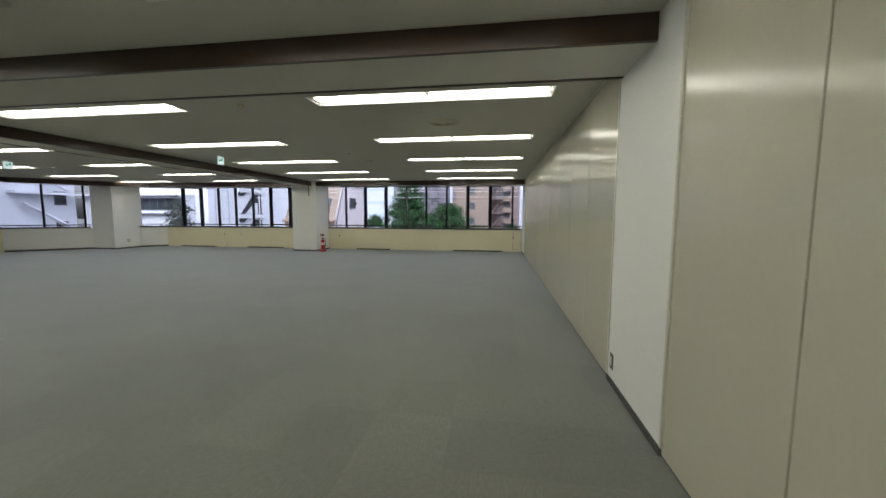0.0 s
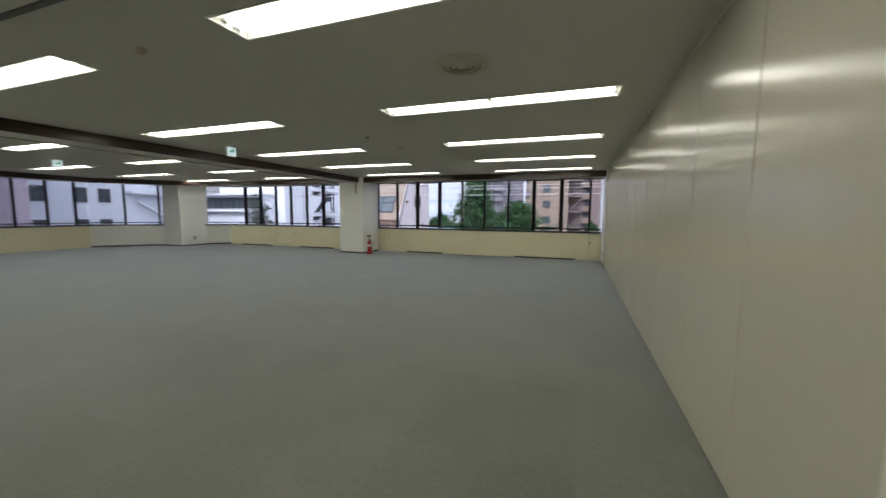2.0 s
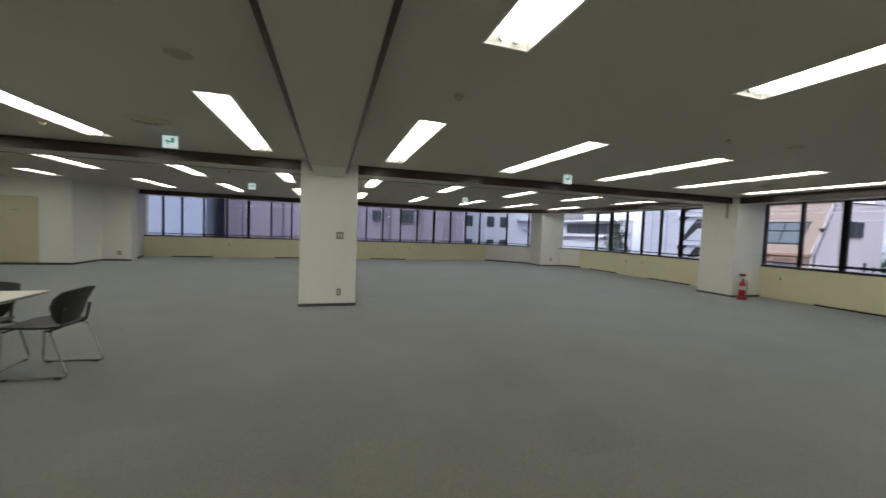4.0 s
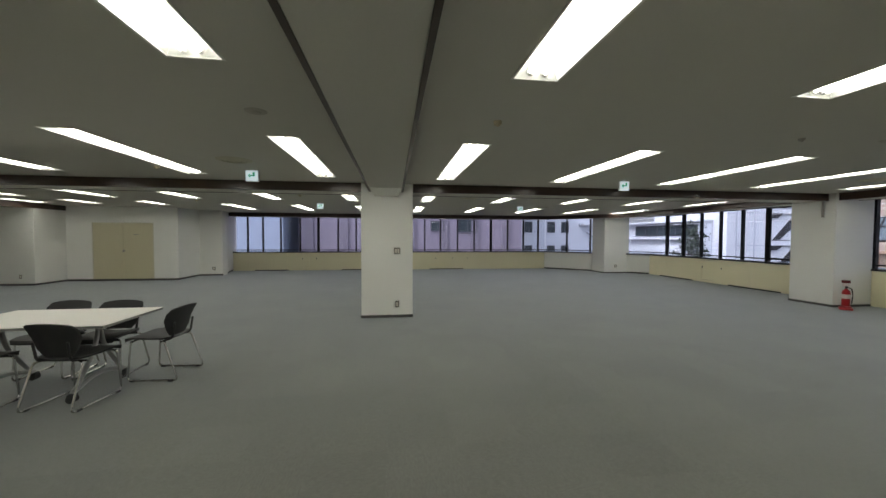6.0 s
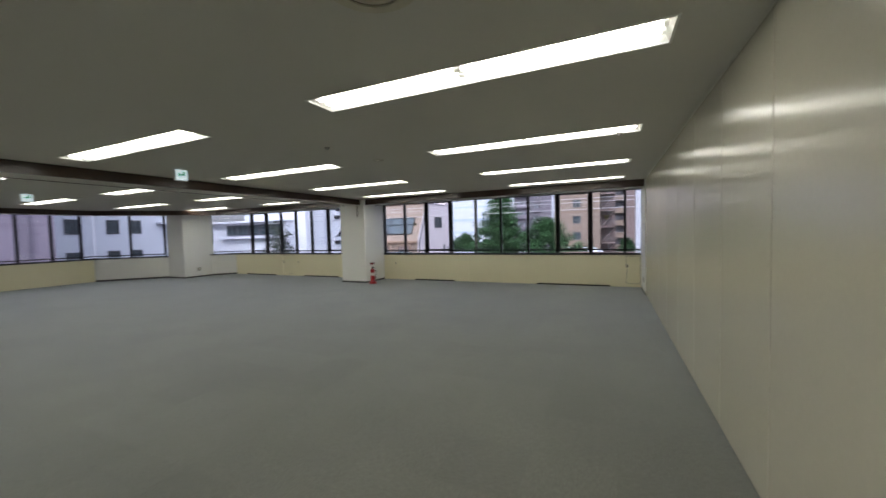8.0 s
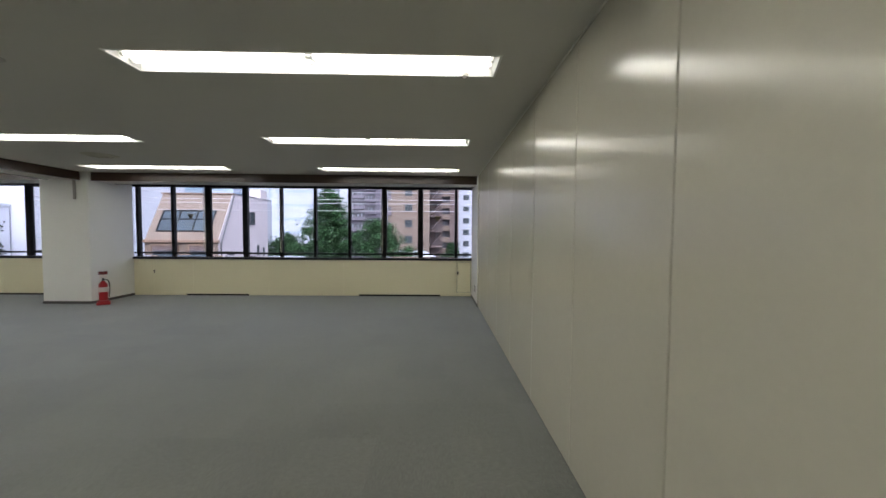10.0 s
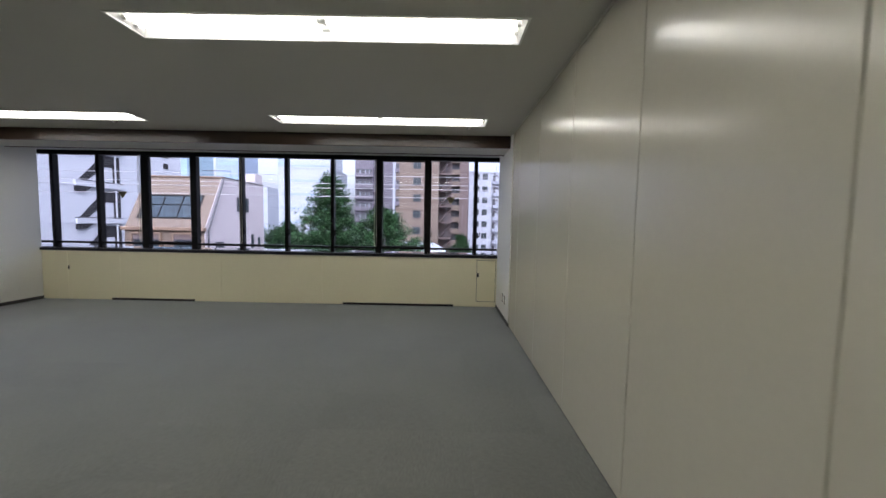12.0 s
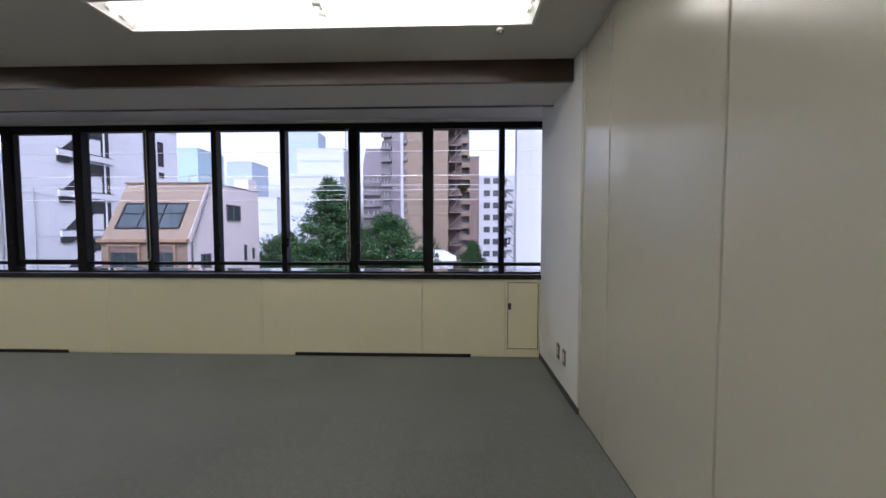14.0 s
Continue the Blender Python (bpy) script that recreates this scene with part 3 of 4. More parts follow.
for p in ((-3.77, 7.11), (-0.62, 8.2), (-0.6, 12.3), (-4.9, 12.3)):
    disc("ceiling_sprinkler", *p, 0.03, 0.02, PLATE, "small metal ceiling sprinkler head", "sprinkler")


def exit_sign(x, y):
    ob = thing("exit_sign", "lit white and green exit sign hung from the ceiling", "sign", pose(x, y, 2.405), group="exit signs")
    part("stem", add_rod(add_rod(bmesh.new(), (0, 0, 0.073), (0, 0, 0.0945), 0.008, sides=10), (0, 0, 0.086), (0, 0, 0.0945), 0.03, sides=16), LAMPW, ob)
    part("case", box(-0.022, 0.022, -0.09, 0.09, -0.09, 0.074, 0.006), LAMPW, ob)
    for s in (1, -1):
        part("face", box(min(s * 0.0222, s * 0.025), max(s * 0.0222, s * 0.025), -0.082, 0.082, -0.082, 0.066), SIGNW, ob, "lit white face")
        a, b = min(s * 0.0253, s * 0.027), max(s * 0.0253, s * 0.027)
        arrow = add_box(box(a, b, -0.02, 0.045, -0.014, 0.006), a, b, 0.012, 0.045, 0.008, 0.045)
        for k in range(5):
            add_box(arrow, a, b, -0.026 - 0.008 * k, -0.02 - 0.008 * k, -0.004 - 0.034 + 0.008 * k, -0.004 + 0.034 - 0.008 * k)
        part("arrow", arrow, GREEN, ob, "green arrow")


for p in ((-6.47, 7.03), (-6.36, 1.04), (-11.75, 7.06), (-11.72, 0.98)):
    exit_sign(*p)


# ---- wall fittings ----
def outlet(m, wide=0.07, tall=0.12, label="metal wall outlet plate", name="wall_outlet"):
    ob = thing(name, label, "outlet", m)
    part("plate", box(-wide / 2, wide / 2, -0.006, 0, -tall / 2, tall / 2, 0.002), BRONZE, ob)
    n = 2 if wide > 0.1 else 1
    for i in range(n):
        x = (i - (n - 1) / 2) * 0.046
        part("insert", box(x - 0.016, x + 0.016, -0.009, -0.0055, -0.036, 0.036, 0.002), IVORY, ob, "ivory insert")


outlet(pose(EAST - 0.0085, 3.205, 0.19, 0, 0, -90), label="metal outlet plate on the white column")
outlet(pose(EAST - 0.0085, 12.82, 0.29, 0, 0, -90), label="metal outlet plate on the corner column")
outlet(pose(EAST - 0.0085, 12.98, 0.29, 0, 0, -90), label="metal outlet plate on the corner column")
outlet(pose(-7.499, 3.165, 1.25, 0, 0, 90), 0.116, 0.116, "light switch plate on the white column", "light_switch")
outlet(pose(-7.499, 3.165, 0.25, 0, 0, 90), label="metal outlet plate on the white column")
outlet(pose(-15.049, 12.5, 0.3, 0, 0, 90), 0.116, 0.116, "metal outlet plate on the corner column")
outlet(pose(-13.199, -8.04, 0.27, 0, 0, 90), label="metal outlet plate on the white wall return")
outlet(pose(-15.699, -3.75, 0.27, 0, 0, 90), 0.116, 0.116, label="metal outlet plate on the white wall")
ob = thing("cable_channel", "short grey cable channel on the column top", "cable channel", pose(-7.60, 12.632, 2.0))
part("cover", box(-0.02, 0.02, -0.016, 0.007, -0.02, 0.34, 0.003), PLATE, ob)


# ---- table, chairs, extinguisher ----
def folding_table(m):
    ob = thing("meeting_table", "white-topped folding table on grey legs with black castors", "table", m)
    part("tabletop", box(-0.435, 0.435, -0.70, 0.70, 0.69, 0.718, 0.005), TABLEW, ob)
    part("edge_band", add_box(add_box(box(-0.437, -0.4355, -0.698, 0.698, 0.694, 0.714), 0.4355, 0.437, -0.698, 0.698, 0.694, 0.714), -0.43, 0.43, 0.7005, 0.702, 0.694, 0.714), GREYLEG, ob)
    for y in (-0.48, 0.36):
        leg = part("leg", add_tube(bmesh.new(), rounded([(-0.30, y, 0.09), (-0.05, y, 0.42), (0.0, y, 0.66)], 0.15), 0.02), GREYLEG, ob, smooth=True)
        part("foot_bar", add_tube(bmesh.new(), rounded([(-0.33, y, 0.085), (-0.1, y, 0.16), (0.1, y, 0.16), (0.33, y, 0.085)], 0.1), 0.022), GREYLEG, leg, smooth=True)
        part("leg", add_tube(bmesh.new(), rounded([(0.30, y, 0.09), (0.05, y, 0.42), (0.0, y, 0.66)], 0.15), 0.02), GREYLEG, ob, smooth=True)
        part("bracket", box(-0.16, 0.16, y - 0.03, y + 0.03, 0.65, 0.69, 0.004), GREYLEG, ob)
        for x in (-0.33, 0.33):
            c = part("castor", add_rod(add_rod(bmesh.new(), (x - 0.03, y, 0.035), (x - 0.008, y, 0.035), 0.035, sides=18), (x + 0.008, y, 0.035), (x + 0.03, y, 0.035), 0.035, sides=18), BLACKP, ob, "black twin-wheel castor", True)
            part("hood", box(x - 0.032, x + 0.032, y - 0.03, y + 0.03, 0.045, 0.082, 0.012), BLACKP, c)
    part("cross_rail", box(-0.02, 0.02, -0.48, 0.36, 0.62, 0.66, 0.004), GREYLEG, ob)
    return ob


def chair_thing(m):
    """Stacking chair, facing local -y: shell seat and back on a bright sled frame."""
    ob = thing("stacking_chair", "black plastic stacking chair with chrome sled legs", "chair", m, group="chairs round the table")

    def shell(rows, thickness):
        bm = bmesh.new()
        top, low = [], []
        for y, z, half, dip in rows:
            ring_t, ring_l = [], []
            for k in range(9):
                u = -1 + k / 4
                x = half * u
                zz, yy = z + dip[1] * (u * u), y + dip[0] * (u * u)
                ring_t.append(bm.verts.new((x, yy, zz)))
                ring_l.append(bm.verts.new((x * 0.985, yy + thickness[0], zz - thickness[1])))
            top.append(ring_t)
            low.append(ring_l)
        for grid_rows, flip in ((top, False), (low, True)):
            for a, b in zip(grid_rows, grid_rows[1:]):
                for k in range(8):
                    f = (a[k], a[k + 1], b[k + 1], b[k])
                    bm.faces.new(f[::-1] if flip else f)
        rim = [r[0] for r in top] + top[-1][1:] + [r[8] for r in top[-2::-1]] + top[0][7:0:-1]
        rim2 = [r[0] for r in low] + low[-1][1:] + [r[8] for r in low[-2::-1]] + low[0][7:0:-1]
        for k in range(len(rim)):
            j = (k + 1) % len(rim)
            bm.faces.new((rim[k], rim[j], rim2[j], rim2[k]))
        return bm

    seat = [(-0.235, 0.415, 0.19, (0.02, 0.0)), (-0.21, 0.437, 0.21, (0.01, 0.008)), (-0.1, 0.442, 0.225, (0, 0.015)), (0.05, 0.43, 0.222, (0, 0.02)), (0.17, 0.425, 0.205, (0, 0.022)), (0.215, 0.435, 0.19, (0, 0.02))]
    part("seat", shell(seat, (0.0, 0.016)), BLACKP, ob, smooth=True)
    back = [(0.20, 0.455, 0.12, (-0.02, 0)), (0.218, 0.52, 0.175, (-0.03, 0)), (0.24, 0.62, 0.215, (-0.045, 0)), (0.268, 0.70, 0.222, (-0.04, -0.004)), (0.298, 0.755, 0.20, (-0.03, -0.012)), (0.306, 0.768, 0.175, (-0.025, -0.015))]
    part("backrest", shell(back, (0.014, 0.003)), BLACKP, ob, smooth=True)
    for s in (-1, 1):
        x = 0.225 * s
        part("leg_frame", add_tube(bmesh.new(), rounded([(x * 0.72, -0.13, 0.415), (x * 0.95, -0.14, 0.405), (x, -0.17, 0.012), (x, 0.33, 0.012), (x * 0.95, 0.20, 0.40), (x * 0.7, 0.17, 0.412)], 0.05), 0.0095), CHROME, ob, smooth=True)
        for y in (-0.12, 0.26):
            part("glide", box(x - 0.014, x + 0.014, y - 0.025, y + 0.025, 0.0, 0.018, 0.004), BLACKP, ob, "black plastic glide")
        part("back_support", add_tube(bmesh.new(), rounded([(x * 0.62, 0.16, 0.412), (x * 0.64, 0.235, 0.43), (x * 0.66, 0.262, 0.60)], 0.04), 0.011), BLACKP, ob, smooth=True)
    part("cross_bar", add_tube(bmesh.new(), [(-0.21, -0.15, 0.405), (0.21, -0.15, 0.405)], 0.009), CHROME, ob, smooth=True)
    part("cross_bar", add_tube(bmesh.new(), [(-0.21, 0.15, 0.405), (0.21, 0.15, 0.405)], 0.009), CHROME, ob, smooth=True)
    return ob


folding_table(pose(-4.63, -0.15, 0, 0, 0, 1))
ch = chair_thing(pose(-4.97, 0.56, 0, 0, 0, -5))
for q in ((-5.02, 0.01, 92), (-5.06, -0.56, 90), (-4.40, 0.22, -97), (-4.28, -0.55, -90)):
    copy_thing(ch, pose(q[0], q[1], 0, 0, 0, q[2] ))


def extinguisher(m):
    ob = thing("fire_extinguisher", "red fire extinguisher with white label on a red floor stand", "fire extinguisher", m)
    stand = part("stand", add_rod(add_box(box(-0.10, 0.10, -0.10, 0.10, 0, 0.05, 0.012), -0.012, 0.012, 0.075, 0.09, 0.05, 0.6, 0.003), (0, 0, 0.05), (0, 0, 0.075), 0.09, 0.085, 24), RED, ob, "red plastic floor stand")
    part("sign_plate", box(-0.065, 0.065, 0.06, 0.074, 0.56, 0.62, 0.003), material("dark_red_sign", (0.16, 0.02, 0.02), 0.5), stand, "dark red sign plate")
    part("sign_card", box(-0.05, 0.05, 0.062, 0.074, 0.49, 0.555, 0.002), PAPER, stand, "cream printed card")
    cyl = bmesh.new()
    prof = [(0.0, 0.076), (0.062, 0.08), (0.066, 0.10), (0.066, 0.36), (0.058, 0.40), (0.03, 0.432), (0.02, 0.45), (0.0, 0.45)]
    n = 24
    rings = [[cyl.verts.new((max(r, 0.0005) * math.cos(2 * math.pi * k / n), max(r, 0.0005) * math.sin(2 * math.pi * k / n), z)) for k in range(n)] for r, z in prof]
    for a, b in zip(rings, rings[1:]):
        for k in range(n):
            cyl.faces.new((a[k], a[(k + 1) % n], b[(k + 1) % n], b[k]))
    c = part("cylinder", cyl, RED, ob, smooth=True)
    lab = bmesh.new()
    rr = [[lab.verts.new((0.0672 * math.cos(t), 0.0672 * math.sin(t), z)) for t in [math.pi * (0.95 + 1.1 * k / 16) for k in range(17)]] for z in (0.24, 0.33)]
    for k in range(16):
        lab.faces.new((rr[0][k], rr[0][k + 1], rr[1][k + 1], rr[1][k]))
    part("label", lab, PAPER, c, "white printed label", True)
    part("valve", add_box(add_rod(bmesh.new(), (0, 0, 0.45), (0, 0, 0.485), 0.018, sides=14), -0.016, 0.016, -0.085, 0.035, 0.485, 0.50, 0.004), BLACKP, ob, "black valve and lever")
    part("hose", add_tube(bmesh.new(), rounded([(0.015, 0, 0.47), (0.075, -0.02, 0.46), (0.095, -0.02, 0.33), (0.08, -0.02, 0.14)], 0.06), 0.009), BLACKP, ob, "black rubber hose", True)
    return ob


extinguisher(pose(-7.10, 12.6, 0, 0, 0, 40))


# ---- outside: ground, buildings, tree, cables ----
GROUND = -10.0
structure("ground", box(-900, 900, -900, 900, GROUND - 1, GROUND), material("asphalt", (0.06, 0.06, 0.062), 0.9, 0, 0.2, 8, 0.2, 0.3), "grey asphalt ground", "ground")
LILAC = material("mauve_cladding", (0.19, 0.163, 0.205), 0.6, 0, 0.05, 12, 0.3, 0.1)
LILACD = material("mauve_rib", (0.15, 0.13, 0.163), 0.6, 0, 0.06, 12, 0.3, 0.1)
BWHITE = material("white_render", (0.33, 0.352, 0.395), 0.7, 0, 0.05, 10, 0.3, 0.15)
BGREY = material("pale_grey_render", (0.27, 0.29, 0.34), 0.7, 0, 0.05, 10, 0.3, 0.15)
ORANGE = material("orange_tile", (0.155, 0.118, 0.092), 0.65, 0, 0.07, 14, 0.25, 0.1)
OCHRE = material("ochre_render", (0.2, 0.135, 0.095), 0.7, 0, 0.08, 14, 0.4, 0.1)
PINK = material("pinkish_render", (0.47, 0.43, 0.445), 0.7, 0, 0.06, 14, 0.4, 0.1)
GREYT = material("grey_mauve_tile", (0.135, 0.122, 0.148), 0.6, 0, 0.08, 14, 0.25, 0.1)
BRICK = material("brown_brick_tile", (0.12, 0.088, 0.082), 0.65, 0, 0.1, 14, 0.25, 0.1)
WINB = material("dark_window_glass", (0.022, 0.034, 0.04), 0.3, 0, 0.2, 4, 0.6, 0.0)
# dark frame colour, also painted where tower recesses lie in shade
WINF = material("dark_frame_and_recess_shade", (0.06, 0.06, 0.07), 0.5, 0, 0.1, 20, 2, 0.02)
# base colours paled and blued to stand in for aerial haze
HAZE = material("haze_tinted_blue", (0.27, 0.335, 0.43), 0.6, 0, 0.04, 2, 0.1, 0.05)
HAZEW = material("haze_tinted_white", (0.36, 0.39, 0.435), 0.6, 0, 0.04, 2, 0.1, 0.05)
ROOFG = material("grey_roof", (0.3, 0.3, 0.32), 0.6, 0, 0.08, 6, 0.4, 0.1)


def building(name, x0, x1, y0, y1, top, mat, label):
    ob = thing(name, label, "building")
    part("wall", box(x0, x1, y0, y1, GROUND, top), mat, ob)
    part("parapet", add_box(add_box(box(x0 - 0.1, x1 + 0.1, y0 - 0.1, y0 + 0.25, top, top + 0.35, 0.03), x0 - 0.1, x0 + 0.25, y0 + 0.25, y1, top, top + 0.35), x1 - 0.25, x1 + 0.1, y0 + 0.25, y1, top, top + 0.35), mat, ob)
    return ob


def bwindow(parent, face, u0, u1, z0, z1, at, name="window"):
    """A recessed-looking window on a facade. face 's': faces -y at y=at; 'e': faces +x at x=at; 'w': faces -x."""
    fr, gl = bmesh.new(), None
    t = 0.07
    if face == "s":
        for q in ((u0, u1, z0, z0 + t), (u0, u1, z1 - t, z1), (u0, u0 + t, z0 + t, z1 - t), (u1 - t, u1, z0 + t, z1 - t), ((u0 + u1) / 2 - t / 2, (u0 + u1) / 2 + t / 2, z0 + t, z1 - t)):
            add_box(fr, q[0], q[1], at - 0.08, at - 0.001, q[2], q[3])
        gl = box(u0 + t, u1 - t, at - 0.03, at - 0.001, z0 + t, z1 - t)
    else:
        s = 1 if face == "e" else -1
        lo, hi = (at + 0.001, at + 0.08) if s > 0 else (at - 0.08, at - 0.001)
        for q in ((u0, u1, z0, z0 + t), (u0, u1, z1 - t, z1), (u0, u0 + t, z0 + t, z1 - t), (u1 - t, u1, z0 + t, z1 - t), ((u0 + u1) / 2 - t / 2, (u0 + u1) / 2 + t / 2, z0 + t, z1 - t)):
            add_box(fr, lo, hi, q[0], q[1], q[2], q[3])
        lo, hi = (at + 0.001, at + 0.03) if s > 0 else (at - 0.03, at - 0.001)
        gl = box(lo, hi, u0 + t, u1 - t, z0 + t, z1 - t)
    w = part(name, fr, WINF, parent)
    part("pane", gl, WINB, w)
    return w


# orange house with a sloped upper front, its pink gable wall facing east
house = thing("orange_house", "orange-tiled house with a sloping glazed upper storey", "building", Matrix.Translation((-0.113, 1.3, 0.165)) @ Matrix.Diagonal((0.87, 0.87, 0.87, 1.0)))
prof = [(28.2, -12.0), (28.2, 0.85), (29.9, 3.95), (34.95, 3.95), (34.95, -12.0)]
for nm, xa, xb, mat in (("wall", -19.1, -14.53, ORANGE), ("gable_wall", -14.53, -14.5, PINK)):
    bm = bmesh.new()
    f0 = [bm.verts.new((xa, y, z)) for y, z in prof]
    f1 = [bm.verts.new((xb, y, z)) for y, z in prof]
    bm.faces.new(f0)
    bm.faces.new(f1[::-1])
    for i in range(5):
        j = (i + 1) % 5
        bm.faces.new((f0[i], f1[i], f1[j], f0[j]))
    part(nm, bm, mat, house)
sk = bmesh.new()
add_box(sk, -1.65, 1.65, -0.72, 0.72, -0.02, 0.02)
tilt = math.atan2(3.05, 1.7)
mm = Matrix.Translation((-16.9, 28.89, 2.09)) @ Matrix.Rotation(tilt, 4, "X")
sk.transform(mm)
sw = part("roof_window", sk, material("bluish_window_glass", (0.03, 0.048, 0.062), 0.22, 0, 0.35, 3, 1.2, 0.0), house, "wide sloping strip window")
fr = bmesh.new()
for q in ((-1.73, 1.73, -0.8, -0.72), (-1.73, 1.73, 0.72, 0.8), (-1.73, -1.65, -0.72, 0.72), (1.65, 1.73, -0.72, 0.72), (-0.58, -0.52, -0.72, 0.72), (0.52, 0.58, -0.72, 0.72), (-1.65, 1.65, 0.1, 0.15)):
    add_box(fr, *q, -0.02, 0.05)
fr.transform(mm)
part("frame", fr, BLACKAL, sw)
part("eaves_band", box(-19.2, -14.45, 28.0, 28.25, 0.7, 0.9, 0.03), OCHRE, house)
for u in ((-18.59, -17.06), (-16.26, -15.19)):
    part("surround", add_box(add_box(box(u[0] - 0.1, u[1] + 0.1, 28.05, 28.199, 0.5, 0.6), u[0] - 0.1, u[0], 28.05, 28.199, -0.9, 0.5), u[1], u[1] + 0.1, 28.05, 28.199, -0.9, 0.5), OCHRE, house)
    part("shutter_box", box(u[0], u[1], 28.12, 28.199, 0.22, 0.5), BRICK, house, "brown shutter box")
    bwindow(house, "s", *u, -0.9, 0.22, 28.2)
    bwindow(house, "s", *u, -4.6, -3.0, 28.2)
part("roof_edge", box(-19.2, -14.4, 29.8, 30.0, 3.91, 4.0, 0.02), OCHRE, house)
part("rail", add_tube(bmesh.new(), [(-16.4, 31.0, 3.9), (-16.4, 31.0, 4.5), (-14.6, 31.0, 4.5), (-14.6, 31.0, 3.9)], 0.025), WINF, house, "thin roof handrail")
bwindow(house, "e", 31.4, 32.75, 1.92, 2.87, -14.5)
bwindow(house, "e", 29.1, 29.85, -1.1, 0.05, -14.5)
part("slit", box(-14.499, -14.46, 33.14, 33.42, -0.6, 0.4), WINB, house, "narrow dark window slit")
part("slit", box(-14.499, -14.46, 34.08, 34.32, -0.55, 0.17), WINB, house, "narrow dark window slit")
part("roof_box", box(-15.5, -14.52, 33.85, 34.9, 3.95, 4.72, 0.03), PINK, house)
part("coping", box(-14.56, -14.46, 30.0, 34.95, 3.951, 4.01), WINF, house, "dark roof edge coping")
part("drainpipe", add_tube(bmesh.new(), [(-14.44, 29.95, 3.8), (-14.44, 28.4, 0.7), (-14.44, 28.4, -12.0)], 0.05), WINF, house)

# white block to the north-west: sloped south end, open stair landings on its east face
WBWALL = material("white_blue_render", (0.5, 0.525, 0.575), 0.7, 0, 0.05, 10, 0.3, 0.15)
# near-black, so the stair openings carry their shade in the colour
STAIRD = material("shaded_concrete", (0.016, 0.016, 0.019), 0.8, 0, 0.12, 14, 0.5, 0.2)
WBX = -28.8
wb = thing("stair_block", "white apartment block with open stair landings", "building", Matrix.Translation((-0.131, 1.5, 0.19)) @ Matrix.Diagonal((0.85, 0.85, 0.85, 1.0)))
bm = bmesh.new()
prof = [(30.7, -12.0), (30.7, 4.65), (35.0, 10.9), (46.2, 10.9), (46.2, -12.0)]
f0 = [bm.verts.new((WBX - 9.0, y, z)) for y, z in prof]
f1 = [bm.verts.new((WBX, y, z)) for y, z in prof]
bm.faces.new(f0)
bm.faces.new(f1[::-1])
for i in range(5):
    bm.faces.new((f0[i], f1[i], f1[(i + 1) % 5], f0[(i + 1) % 5]))
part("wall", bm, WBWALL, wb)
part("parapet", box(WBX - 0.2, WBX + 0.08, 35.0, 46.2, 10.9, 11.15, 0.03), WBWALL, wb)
S0, S1 = 34.9, 39.0


def bay_slab(ring, x0, x1):
    """A flat slab with the outline ring in (y, z), from x0 to x1."""
    bm = bmesh.new()
    f0 = [bm.verts.new((x0, y, z)) for y, z in ring]
    f1 = [bm.verts.new((x1, y, z)) for y, z in ring]
    bm.faces.new(f0)
    bm.faces.new(f1[::-1])
    for i in range(len(ring)):
        j = (i + 1) % len(ring)
        bm.faces.new((f0[i], f1[i], f1[j], f0[j]))
    return bm


for k in range(-4, 4):
    z = 0.9 + 2.87 * k
    part("landing", box(WBX + 0.001, WBX + 0.2, S0, S1, z, z + 0.45, 0.02), WBWALL, wb)
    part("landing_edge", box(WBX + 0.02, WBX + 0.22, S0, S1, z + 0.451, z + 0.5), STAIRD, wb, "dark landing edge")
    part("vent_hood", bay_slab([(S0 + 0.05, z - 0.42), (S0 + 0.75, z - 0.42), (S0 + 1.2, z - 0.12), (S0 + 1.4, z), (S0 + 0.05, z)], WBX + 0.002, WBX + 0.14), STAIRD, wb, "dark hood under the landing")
    # flat slabs on the wall paint the shade inside the stair openings
    part("stair_shade", bay_slab([(S0 + 0.4, z + 0.52), (S0 + 1.1, z + 0.52), (S0 + 2.6, z + 1.75), (S0 + 3.95, z + 1.75), (S0 + 3.95, z + 2.7), (S0 + 2.5, z + 2.7)], WBX + 0.002, WBX + 0.04), STAIRD, wb, "flat near-black slab for the shade above the stair flight")
    part("side_shade", box(WBX + 0.002, WBX + 0.04, S0 + 3.3, S0 + 3.95, z + 0.52, z + 1.749), STAIRD, wb, "flat near-black slab for the shade beside the stair")
    part("post", box(WBX + 0.05, WBX + 0.12, S0 + 3.45, S0 + 3.55, z + 0.501, z + 2.86), WBWALL, wb)
part("window_slit", box(WBX + 0.001, WBX + 0.05, 43.75, 44.4, 7.4, 9.7), STAIRD, wb, "tall dark window slit")
part("window_vent", box(WBX + 0.001, WBX + 0.05, 43.8, 44.4, 6.35, 6.85), STAIRD, wb, "small dark vent")
for y in (31.6, 33.4):
    part("wall_pipe", add_rod(bmesh.new(), (WBX + 0.05, y, -12.0), (WBX + 0.05, y, 4.2), 0.035, sides=6), BGREY, wb)
for z in (0.9, 3.75):
    part("wall_joint", box(WBX + 0.001, WBX + 0.012, 30.72, S0 - 0.02, z, z + 0.03), BGREY, wb, "thin joint line")

# low white block in front of it, with a dark window band under a thin eave
wc = thing("white_office_block", "low white block with a dark window band", "building")
part("wall", box(-35.5, -25.8, 26.6, 27.5, GROUND, 2.78), WBWALL, wc)
part("eave_slab", box(-35.6, -25.7, 26.1, 27.5, 2.781, 2.95, 0.02), WBWALL, wc)
